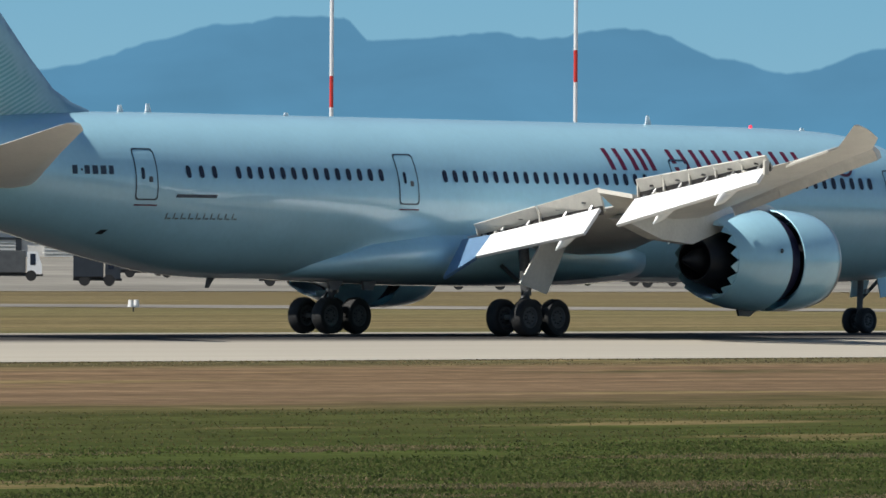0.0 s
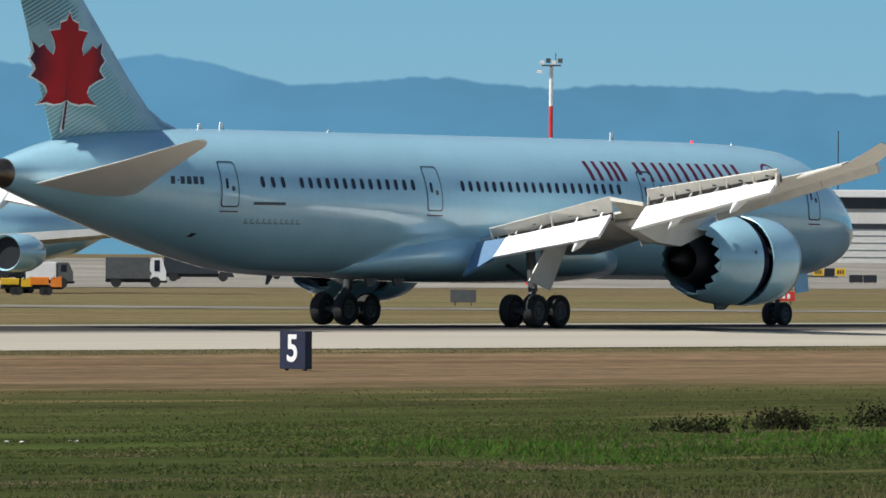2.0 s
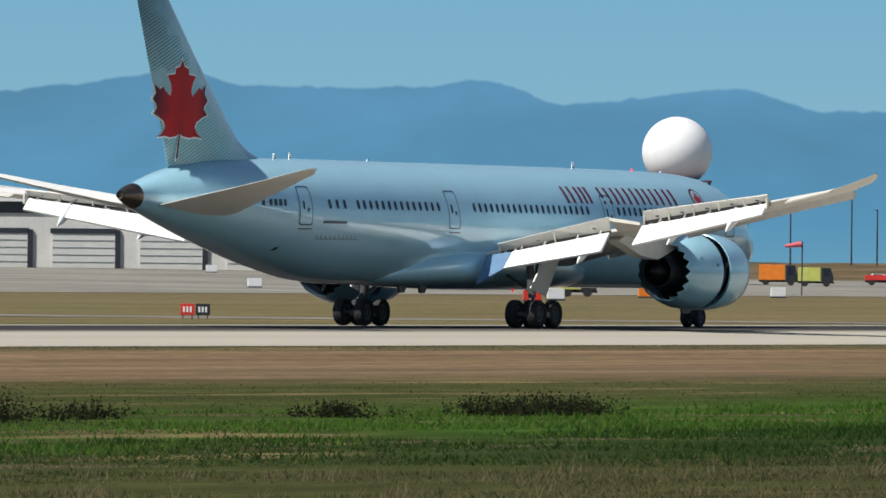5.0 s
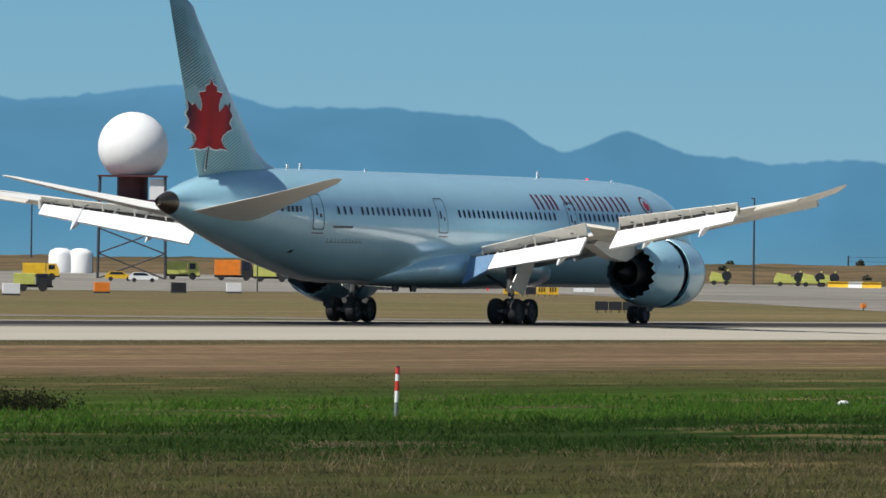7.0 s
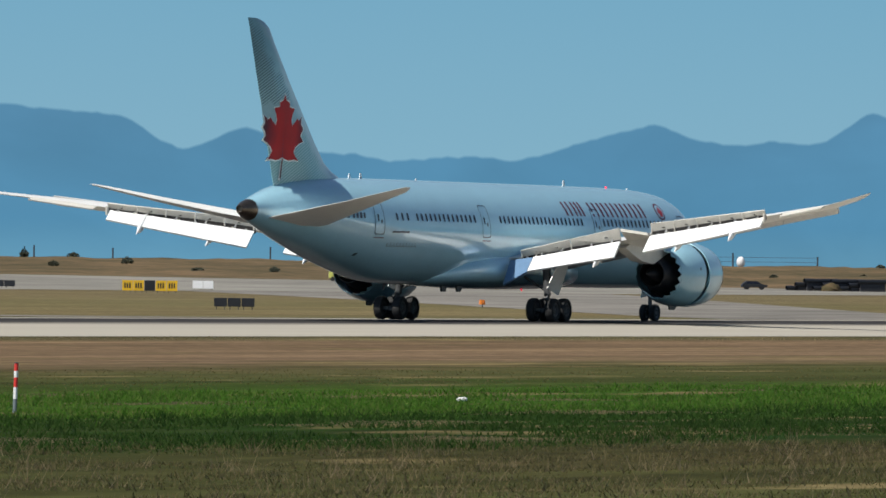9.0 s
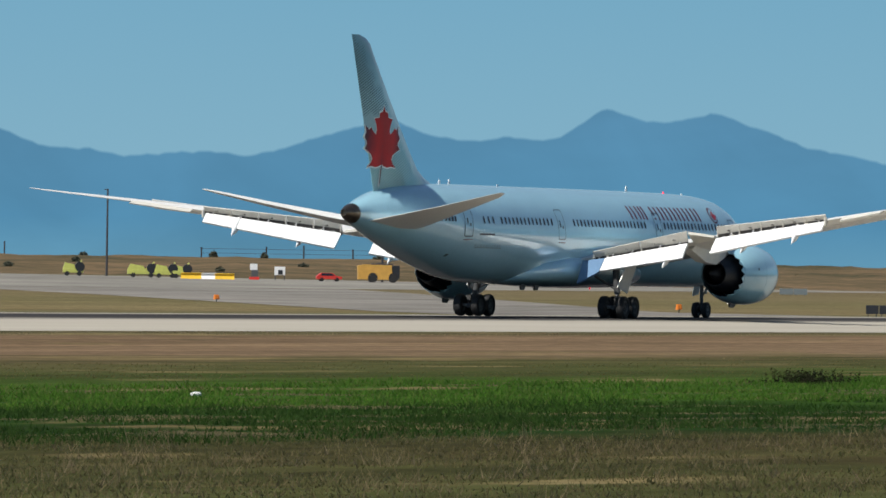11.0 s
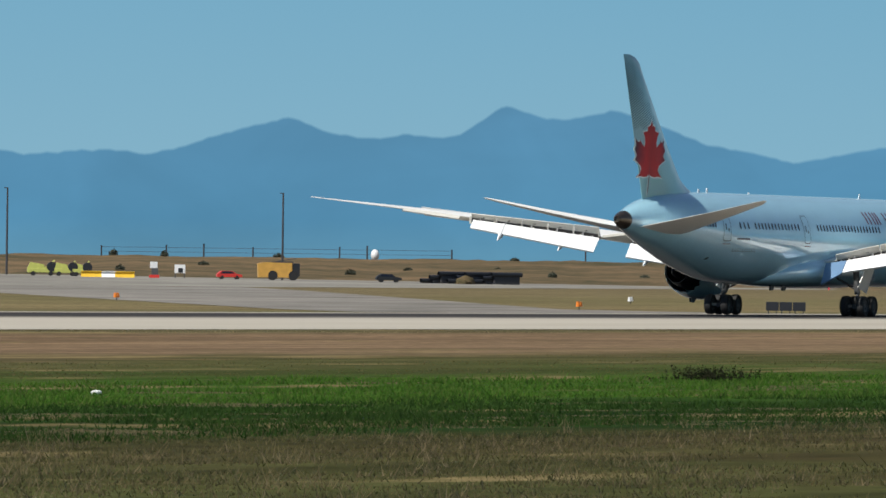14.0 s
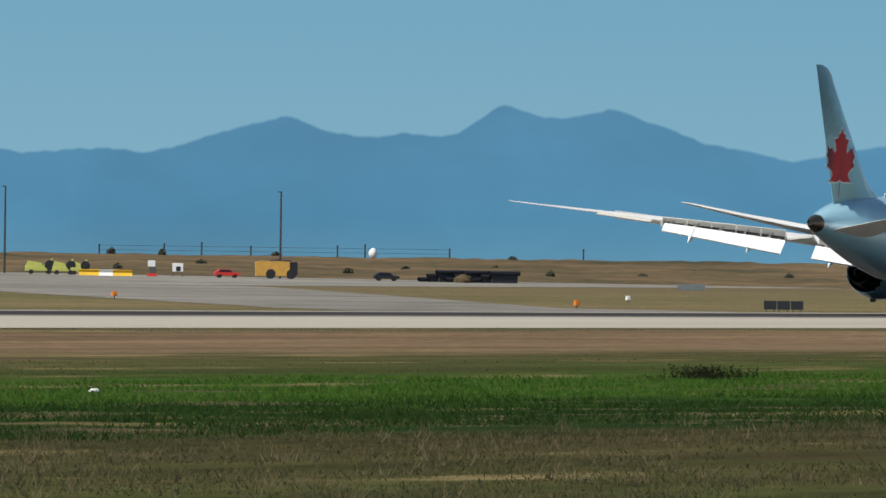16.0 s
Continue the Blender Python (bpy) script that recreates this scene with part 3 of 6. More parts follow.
for side in (-1, 1):
    rings = []
    for v, le, te, z0, z1, th in ((0.5, -22.6, -29.3, 5.22, 5.62, 0.4), (2, -23.8, -29.7, 5.50, 5.87, 0.34), (6, -26.9, -30.1, 6.42, 6.64, 0.2), (9.2, -29.2, -30.55, 7.20, 7.31, 0.1), (9.8, -30.0, -30.65, 7.37, 7.42, 0.05)):
        xs = (0, 0.05, 0.2, 0.5, 1.0)
        ya = (0, 0.5, 0.9, 0.9, 0.05)
        rings.append([(le + (te - le) * x, side * v, z0 + (z1 - z0) * x + th * y) for x, y in zip(xs, ya)] + [(le + (te - le) * x, side * v, z0 + (z1 - z0) * x - th * y) for x, y in list(zip(xs, ya))[::-1][:-1]])
    part("tailplane", loft(rings), TAILGREY, airliner, "light grey tailplane", smooth=True)

# wing to body fairing
rings = []
for u, hw, zb, zt in ((11.5, 0.6, 2.25, 3.0), (10, 2.3, 1.98, 3.7), (7, 3.0, 1.86, 4.2), (2, 3.16, 1.82, 4.3), (-3, 3.12, 1.84, 4.1), (-6, 2.72, 1.92, 3.75), (-8.5, 1.7, 2.0, 3.2), (-10.2, 0.4, 2.08, 2.6)):
    rings.append([(u, hw * math.cos(a) * (1 if abs(math.cos(a)) < 0.9 else 0.99), (zb + zt) / 2 + (zt - zb) / 2 * math.copysign(abs(math.sin(a)) ** 0.8, math.sin(a))) for a in (k * math.tau / 40 for k in range(40))])
part("belly_fairing", loft(rings), PAINT, airliner, smooth=True)


def fin_half(u, w):
    """Half thickness of the fin at a place on its side."""
    le = float(np.interp(w, (8.84, 10, 13, 15.5, 16.3), (-20.8, -22.1, -25.1, -27.45, -28.1)))
    te = float(np.interp(w, (8.84, 10, 13, 15.5, 16.3), (-27.75, -28.2, -29.35, -30.3, -30.6)))
    th = float(np.interp(w, (8.84, 10, 13, 15.5, 16.3), (0.46, 0.42, 0.32, 0.22, 0.16)))
    x = max(0, min(1, (u - le) / (te - le)))
    return th * float(np.interp(x, (0, 0.03, 0.12, 0.3, 0.6, 1.0), (0, 0.4, 0.75, 1.0, 0.7, 0.04)))


def cut_shape(name, outline, place, mat, parent, label="", cuts=2, thick=0.01):
    """A thin painted shape laid on a curved surface; place turns (a, b) into a point of that surface."""
    bm = bmesh.new()
    face = bm.faces.new([bm.verts.new((a, b, 0)) for a, b in outline])
    bmesh.ops.triangulate(bm, faces=[face])
    for _ in range(cuts):
        bmesh.ops.subdivide_edges(bm, edges=bm.edges[:], cuts=1, use_grid_fill=True)
        bmesh.ops.triangulate(bm, faces=bm.faces[:])
    for v in bm.verts:
        v.co = place(v.co.x, v.co.y)
    return part(name, bm, mat, parent, label, clean=False)


LEAF_HALF = [(0, 1.0), (0.08, 0.91), (0.25, 0.88), (0.25, 0.81), (0.52, 0.79), (0.41, 0.70), (0.36, 0.61), (0.40, 0.53), (0.57, 0.59), (0.66, 0.645), (0.78, 0.61), (0.99, 0.68), (0.94, 0.61), (0.91, 0.56), (1.03, 0.485), (0.89, 0.42), (0.86, 0.37), (1.0, 0.295),
             (0.80, 0.26), (0.59, 0.20), (0.52, 0.13), (0.61, 0.06), (0.80, -0.005), (0.53, 0.013), (0.33, -0.005), (0.13, 0.013), (0.03, 0.04)]
leaf = LEAF_HALF + [(-a, b) for a, b in LEAF_HALF[:0:-1]]
for side in (-1, 1):
    on_fin = lambda lift: (lambda a, b: Vector((a, side * (fin_half(a, b) + lift), b)))
    big = [(-26.5 + 2.2 * a * 1.05, 8.92 + 3.7 * (0.45 + (b - 0.45) * 1.045)) for a, b in leaf]
    small = [(-26.5 + 2.2 * a, 8.92 + 3.7 * b) for a, b in leaf]
    cut_shape("leaf_rim", big, on_fin(0.012), FINRIM, airliner, "pale rim of the leaf shape")
    cut_shape("leaf", small, on_fin(0.024), LEAFRED, airliner, "deep red leaf shape painted on the fin")
    cut_shape("leaf_vein", [(-26.49, 8.95), (-26.55, 8.95), (-26.53, 10.6)], on_fin(0.034), DARKRED, airliner, "dark middle vein of the leaf")
    cut_shape("stem_rim", [(-26.40, 8.98), (-26.62, 8.98), (-26.90, 7.78), (-26.74, 7.75)], on_fin(0.024), FINRIM, airliner, cuts=2)
    cut_shape("leaf_stem", [(-26.44, 9.02), (-26.57, 9.02), (-26.79, 7.9), (-26.66, 7.88)], on_fin(0.034), STEM, airliner, cuts=2)

# tail cone with the exhaust of the small turbine
cone = []
for u, zb, zt, hw in ((-30.45, 5.48, 6.68, 0.62), (-30.9, 5.63, 6.58, 0.5), (-31.35, 5.8, 6.43, 0.33), (-31.62, 5.92, 6.3, 0.2), (-31.5, 5.96, 6.26, 0.15)):
    cone.append([(u, hw * math.cos(a), (zb + zt) / 2 + (zt - zb) / 2 * math.sin(a)) for a in (k * math.tau / 28 for k in range(28))])
part("tail_cone", loft(cone), CONEMETAL, airliner, "brown heat-stained metal tail cone", smooth=True)


def revolve(profile, u0, v0, z0, n=64, bm=None, teeth=0, depth=0.0):
    """A skin turned about a fore-and-aft axis; the last ring may end in teeth."""
    rings = []
    for k, (u, r) in enumerate(profile):
        ring = []
        for i in range(n):
            a = i * math.tau / n
            du = depth * abs(((i * teeth / n) % 1) * 2 - 1) ** 1.3 if teeth and k in (len(profile) // 2 - 1, len(profile) // 2) else 0
            ring.append((u0 + u + du, v0 + r * math.cos(a), z0 + r * math.sin(a)))
        rings.append(ring)
    return loft(rings, caps=False, bm=bm)


def build_engine(side):
    v0, z0 = side * 9.8, 2.88
    cowl = part("fan_cowl", revolve([(7.93, 1.86), (7.95, 1.897), (8.6, 1.91), (9.4, 1.86), (10.0, 1.78), (10.35, 1.68), (10.47, 1.58), (10.4, 1.47), (10.1, 1.4), (9.2, 1.42), (8.6, 1.45)], 0, v0, z0), PAINT, airliner, "pale blue engine cowl", smooth=True)
    part("lip_ring", revolve([(10.2, 1.735), (10.38, 1.675), (10.485, 1.585), (10.41, 1.465), (10.12, 1.395)], 0, v0, z0), STEEL, cowl, "bare metal inlet lip", smooth=True)
    fan = revolve([(8.7, 1.45), (8.75, 0.4), (9.3, 0.05)], 0, v0, z0, 40)
    part("fan_disc", fan, DARKMETAL, cowl, "dark fan with spinner", smooth=True)
    part("cascade_ring", revolve([(7.98, 1.62), (7.9, 1.66), (6.4, 1.62), (6.3, 1.5)], 0, v0, z0), CASCADE, cowl, "dark thrust reverser cascade ring", smooth=True)
    sleeve = part("reverser_sleeve", revolve([(7.73, 1.84), (7.75, 1.895), (7.2, 1.88), (6.4, 1.80), (5.7, 1.65), (5.12, 1.47), (5.12, 1.42), (5.8, 1.58), (6.6, 1.7)], 0, v0, z0, 144, teeth=18, depth=-0.0), PAINT, cowl, "pale blue sliding reverser sleeve", smooth=True)
    teeth = bmesh.new()
    n = 18
    for i in range(n):
        a0, a1, am = (math.tau * (i + d) / n for d in (0.0, 1.0, 0.5))
        P = lambda a, u, r: teeth.verts.new((u, v0 + r * math.cos(a), z0 + r * math.sin(a)))
        outer = [P(a0, 5.13, 1.468), P(a0 + (am - a0) * 0.55, 4.92, 1.41), P(am, 4.78, 1.37), P(a1 - (a1 - am) * 0.55, 4.92, 1.41), P(a1, 5.13, 1.468)]
        inner = [P(a0, 5.13, 1.425), P(a0 + (am - a0) * 0.55, 4.92, 1.385), P(am, 4.78, 1.355), P(a1 - (a1 - am) * 0.55, 4.92, 1.385), P(a1, 5.13, 1.425)]
        teeth.faces.new(outer), teeth.faces.new(inner[::-1])
        for k in range(4):
            teeth.faces.new((outer[k], outer[k + 1], inner[k + 1], inner[k]))
    part("nozzle_teeth", teeth, PAINT, sleeve, "pale blue saw-tooth nozzle edge")
    part("core_cowl", revolve([(7.4, 1.3), (6.4, 1.28), (5.2, 1.12), (4.4, 0.94), (3.75, 0.78), (3.75, 0.73), (4.4, 0.86), (5.2, 0.98)], 0, v0, z0), DARKMETAL, cowl, "black core cowl", smooth=True)
    part("exhaust_plug", revolve([(5.2, 0.62), (4.4, 0.56), (3.7, 0.36), (3.15, 0.14), (3.0, 0.02)], 0, v0, z0, 32), DARKMETAL, cowl, "black exhaust plug", smooth=True)
    drain = part("drain_mast", plate([(7.3, v0 - 0.02, 0.98), (6.2, v0 - 0.02, 1.1), (6.3, v0 - 0.02, 0.8), (6.9, v0 - 0.02, 0.78)], 0.1), GEARGREY, cowl)
    hole = part("vent", revolve([(7.0, 0.09), (7.0, 0.02)], 0, v0, z0, 14), BLACK, cowl)
    hole.matrix_basis = Matrix.Translation((-0.45, side * 1.9, 0.35)) @ Matrix.Translation((7, v0, z0)) @ Matrix.Rotation(radians(90), 4, "Z") @ Matrix.Translation((-7, -v0, -z0))
    # pylon
    prof = [(9.2, 4.45), (8.0, 4.95), (6.0, 5.15), (4.0, 5.15), (0.2, 4.75), (-0.9, 4.35), (1.4, 3.62), (3.2, 3.45), (5.0, 3.95), (7.4, 4.6)]
    bm = loft([[(u, v0 + s * (0.34 if 1 < k < 8 else 0.1), z) for k, (u, z) in enumerate(prof)] for s in (-1, 1)])
    part("pylon", bm, WINGGREY, airliner, "light grey engine pylon", smooth=False)
    return sleeve


sleeves = [build_engine(-1), build_engine(1)]

# spoilers, flap fairings, raised flaperons
for side in (-1, 1):
    for v0, v1, hinge, edge, count in ((3.9, 10.5, ((-1.5, 3.62), (-2.25, 4.6)), ((-2.0, 4.12), (-2.6, 5.5)), 2), (12.7, 21.0, ((-2.85, 5.02), (-5.5, 6.15)), ((-3.2, 5.78), (-5.95, 6.6)), 5)):
        rim_at = lambda pair, f, du=0.0, dz=0.0: (pair[0][0] + (pair[1][0] - pair[0][0]) * f + du, side * (v0 + (v1 - v0) * f), pair[0][1] + (pair[1][1] - pair[0][1]) * f + dz)
        mixed = lambda f, h: Vector(rim_at(hinge, f)).lerp(Vector(rim_at(edge, f)), h)
        for k in range(count):
            a, b = (k + 0.012) / count, (k + 0.988) / count
            spoiler = part("spoiler", plate([rim_at(hinge, a), rim_at(hinge, b), rim_at(edge, b), rim_at(edge, a)], 0.07), SPOILER, airliner, "cream raised spoiler panel")
            # stiffening rib at the inner end and a fixing slot on the lower face
            aft = Vector((-0.26, 0, 0.02))
            part("rib", plate([mixed(a + 0.004, 0.08), mixed(a + 0.004, 0.94), mixed(a + 0.004, 0.12) + aft], 0.05), SPOILER, spoiler, "cream triangular stiffening rib")
            for f in ((0.3, 0.72) if count == 2 else (0.55,)):
                c = mixed(a + (b - a) * f, 0.55) + Vector((-0.045, 0, 0))
                part("slot", box(c.x - 0.02, c.x + 0.02, c.y - 0.1, c.y + 0.1, c.z - 0.035, c.z + 0.035), GAPDARK, spoiler, "small dark fixing slot")
                # actuator between spoiler and wing
                p, q = mixed(a + (b - a) * (f + 0.12), 0.34) + Vector((-0.06, 0, 0)), mixed(a + (b - a) * (f + 0.12), 0.02) + Vector((-0.34, 0, 0.03))
                part("actuator", tube(p, q, 0.055, 0.075, n=8), STEEL, spoiler, "bare metal actuator")
        # added dark sheet standing for the shade between spoilers and flap
        part("flap_gap_shade", plate([rim_at(hinge, 0.0, -0.13, -0.1), rim_at(hinge, 1.0, -0.13, -0.1), rim_at(hinge, 1.0, -0.19, 0.22), rim_at(hinge, 0.0, -0.19, 0.28)], 0.03), GAPDARK, airliner, "dark sheet painted as shade in the flap gap")
        for k in range(9):
            f = 0.06 + 0.11 * k + 0.02 * math.sin(k * 5.0)
            c = Vector(rim_at(hinge, f, -0.24, 0.06))
            part("hinge_fitting", box(c.x - 0.09, c.x + 0.05, c.y - 0.05, c.y + 0.05, c.z - 0.12, c.z + 0.05 + 0.05 * math.sin(k * 3.1), 0.015), (STEEL, SPOILER, GAPDARK)[k % 3], airliner, "small flap hinge fitting")
    # track fairings under the flaps
    for v, u, z, length, drop in ((9.3, -2.5, 4.45, 2.0, 0.92), (15.0, -3.8, 5.42, 2.0, 0.92), (18.9, -5.2, 5.95, 1.8, 0.82)):
        rings = []
        for f, hh, ww in ((0, 0.05, 0.05), (0.15, 0.28, 0.16), (0.45, 0.38, 0.20), (0.72, 0.30, 0.16), (1.0, 0.03, 0.03)):
            cu, cz = u + length * (0.42 - f), z - 0.2 - drop * 1.15 * max(0, f - 0.3) / 0.7
            rings.append([(cu, side * v + ww * math.cos(a), cz + hh * math.sin(a)) for a in (q * math.tau / 14 for q in range(14))])
        part("flap_fairing", loft(rings), WHITEPANEL, airliner, "white flap track fairing", smooth=True)
    part("flaperon", plate([(-1.95, side * 10.72, 4.78), (-2.4, side * 12.5, 5.08), (-3.15, side * 12.5, 5.16), (-3.0, side * 10.72, 5.38)], 0.16), SPOILER, airliner, "cream grey raised flaperon")
    part("flap_end_fitting", box(-6.05, -5.8, side * 21.0 - 0.05, side * 21.0 + 0.05, 5.9, 6.42, 0.03), SPOILER, airliner, "cream fitting at the flap's outer end")
    part("aileron", plate([(-5.3, side * 21.95, 6.42), (-7.2, side * 25.3, 6.86), (-7.75, side * 25.3, 6.72), (-5.95, side * 21.95, 6.2)], 0.07), SPOILER, airliner, "drooped aileron")
    for v0, v1 in ((4.2, 8.9), (11.0, 15.6), (15.65, 20.3), (20.35, 25.0)):
        slat = []
        for v in (v0, v1):
            u, z, c = wing_le(v), wing_z(v), 0.55
            slat.append([(u + 0.5, side * v, z - 0.38), (u + 0.72, side * v, z - 0.28), (u + 0.62, side * v, z - 0.04), (u + 0.15, side * v, z + 0.2), (u - 0.02, side * v, z + 0.17), (u + 0.36, side * v, z - 0.12)])
        part("slat", loft(slat), WINGGREY, airliner, "lowered leading-edge slat")


# landing gear
bolt_bm = tube((0, -0.03, 0), (0, 0.03, 0), 0.035, n=6)
BOLT = bpy.data.meshes.new("wheel_bolt")
bolt_bm.to_mesh(BOLT)
bolt_bm.free()
BOLT.materials.append(DARKMETAL)


def build_wheel(name, r, w, at):
    hub = new(name)
    hub.parent = airliner
    hub.matrix_basis = Matrix.Translation(at)
    prof = [(-w * 0.36, r * 0.58), (-w * 0.47, r * 0.68), (-w * 0.5, r * 0.8), (-w * 0.44, r * 0.93), (-w * 0.28, r * 0.99), (0, r), (w * 0.28, r * 0.99), (w * 0.44, r * 0.93), (w * 0.5, r * 0.8), (w * 0.47, r * 0.68), (w * 0.36, r * 0.58)]
    ring = lambda y, q, n=36: [(q * math.cos(k * math.tau / n), y, q * math.sin(k * math.tau / n)) for k in range(n)]
    part("tyre", loft([ring(y, q) for y, q in prof], caps=False), RUBBER, hub, "black rubber tyre", smooth=True)
    bm = loft([ring(y, q) for y, q in ((-w * 0.37, r * 0.585), (-w * 0.38, r * 0.5), (-w * 0.26, r * 0.44), (-w * 0.24, r * 0.2), (-w * 0.34, r * 0.16), (-w * 0.34, r * 0.02))], caps=False)
    loft([ring(y, q) for y, q in ((w * 0.37, r * 0.585), (w * 0.38, r * 0.5), (w * 0.26, r * 0.44), (w * 0.24, r * 0.2), (w * 0.34, r * 0.16), (w * 0.34, r * 0.02))], caps=False, bm=bm)
    part("rim", bm, GEARGREY, hub, "grey metal wheel rim", smooth=True)
    for k in range(9):
        a = k * math.tau / 9
        for s in (-1, 1):
            bolt = new("wheel_bolt", BOLT)
            bolt.parent = hub
            bolt.matrix_basis = Matrix.Translation((r * 0.32 * math.cos(a), s * w * 0.25, r * 0.32 * math.sin(a)))
    return hub


wheels = []
for side in (-1, 1):
    for du in (-0.8, 0.8):
        for dv in (-0.6, 0.6):
            wheels.append((build_wheel("wheel", 0.69, 0.52, (du, side * 4.9 + dv, 0.69)), (du, side * 4.9 + dv, 0.69), 0.69))
    v = side * 4.9
    part("bogie_beam", tube((-0.95, v, 0.66), (0.95, v, 0.7), 0.14), GEARGREY, airliner)
    for du in (-0.8, 0.8):
        part("axle", tube((du, v - 0.6, 0.69), (du, v + 0.6, 0.69), 0.09), STEEL, airliner)
    part("gear_leg", tube((0, v, 0.7), (0.0, v + side * -0.1, 1.6), 0.12, bm=tube((0, v + side * -0.1, 1.5), (0.0, side * 4.6, 3.9), 0.2)), GEARGREY, airliner, "grey main landing gear leg")
    part("side_brace", tube((0, v, 1.7), (0.7, side * 3.0, 2.6), 0.08, bm=tube((0, v, 1.6), (1.6, side * 4.2, 3.2), 0.08)), GEARGREY, airliner)
    part("torque_link", plate([(-0.1, v, 1.0), (-0.5, v, 1.3), (-0.1, v, 1.7), (-0.28, v, 1.3)], 0.12), GEARGREY, airliner)
    part("gear_door", plate([(0.05, side * 5.45, 3.45), (1.5, side * 5.5, 3.5), (0.75, side * 5.15, 1.55), (-0.75, side * 5.1, 1.95)], 0.06), WINGGREY, airliner, "light grey main gear door")
    wheels.append((build_wheel("nose_wheel", 0.51, 0.38, (25.87, side * 0.33, 0.595)), (25.87, side * 0.33, 0.595), 0.51))
    part("nose_gear_door", plate([(26.2, side * 0.6, 2.3), (27.3, side * 0.62, 2.4), (27.2, side * 0.78, 1.6), (26.25, side * 0.76, 1.5)], 0.05), PAINT, airliner, "pale blue nose gear door")
part("nose_gear_leg", tube((25.87, 0, 0.6), (25.95, 0, 2.5), 0.12, bm=tube((25.87, -0.4, 0.595), (25.87, 0.4, 0.595), 0.07)), GEARGREY, airliner, "grey nose gear leg")
part("drag_brace", tube((25.9, 0, 1.4), (27.4, 0, 2.4), 0.07), GEARGREY, airliner)
part("taxi_lamp", tube((26.0, -0.2, 1.75), (26.14, -0.2, 1.75), 0.1), STEEL, airliner)
for u, v in ((-6.3, -1.2), (-4.6, -1.4)):
    part("belly_fin", plate([(u, v, 2.0), (u - 0.8, v, 2.0), (u - 0.7, v, 1.66), (u - 0.25, v, 1.66)], 0.12), GEARGREY, airliner)
part("tail_skid", plate([(-12.0, 0, 2.1), (-12.4, 0, 2.1), (-12.5, 0, 1.7), (-12.35, 0, 1.7)], 0.06), GEARGREY, airliner)

# cabin windows, doors and markings
win = bmesh.new()
ring = [(0.13 * math.copysign(abs(math.cos(a)) ** 0.7, math.cos(a)), 0.235 * math.copysign(abs(math.sin(a)) ** 0.7, math.sin(a))) for a in (k * math.tau / 20 for k in range(20))]
win.faces.new([win.verts.new((a, -0.012, b)) for a, b in ring])
pane_mesh = bpy.data.meshes.new("window_pane")
win.to_mesh(pane_mesh)
win.free()
pane_mesh.materials.append(GLASS)
rows = [-16.5, -15.81, -15.12] + [-13.83 + 0.607 * k for k in range(14)] + [-2.33 + 0.583 * k for k in range(21)] + [12.6 + 0.583 * k for k in range(19)]
for side in (-1, 1):
    for u in rows:
        p = skin(u, 5.9, -1)
        ob = new("window_pane", pane_mesh)
        ob.parent = airliner
        a = math.atan2(5.9 - 5.05, -p.y)
        m = Matrix.Translation((u, p.y, 5.9)) @ Matrix.Rotation(-a * 0.95, 4, "X")
        ob.matrix_basis = m if side < 0 else Matrix.Translation((u, -p.y, 5.9)) @ Matrix.Rotation(math.pi, 4, "Z") @ Matrix.Rotation(-a * 0.95, 4, "X")


def on_skin(side, lift):
    return lambda a, b: skin(a, b, side, lift)


def patch(name, pts, mat, parent, side=-1, lift=0.014, label="", cuts=1):
    return cut_shape(name, pts, on_skin(side, lift), mat, parent, label, cuts=cuts)


def band(name, pts, width, mat, parent, side=-1, lift=0.016):
    """A closed painted line on the skin."""
    bm = bmesh.new()
    n = len(pts)
    cx, cz = sum(p[0] for p in pts) / n, sum(p[1] for p in pts) / n
    o, i = [], []
    for a, b in pts:
        d = Vector((a - cx, b - cz)).normalized() * width
        o.append(bm.verts.new(skin(a, b, side, lift)))
        i.append(bm.verts.new(skin(a - math.copysign(width, a - cx), b - math.copysign(width, b - cz), side, lift)))
    for k in range(n):
        bm.faces.new((o[k], o[(k + 1) % n], i[(k + 1) % n], i[k]))
    return part(name, bm, mat, parent, clean=False)


def round_rect(u0, u1, z0, z1, r=0.14, n=4, rows=6):
    pts = []
    for cu, cz, a0 in ((u1 - r, z1 - r, 0), (u0 + r, z1 - r, 90), (u0 + r, z0 + r, 180), (u1 - r, z0 + r, 270)):
        pts += [(cu + r * math.cos(radians(a0 + 90 * k / n)), cz + r * math.sin(radians(a0 + 90 * k / n))) for k in range(n + 1)]
        if a0 in (90, 270):
            za, zb = (z1 - r, z0 + r) if a0 == 90 else (z0 + r, z1 - r)
            pts += [((u0 if a0 == 90 else u1), za + (zb - za) * k / rows) for k in range(1, rows)]
    return pts


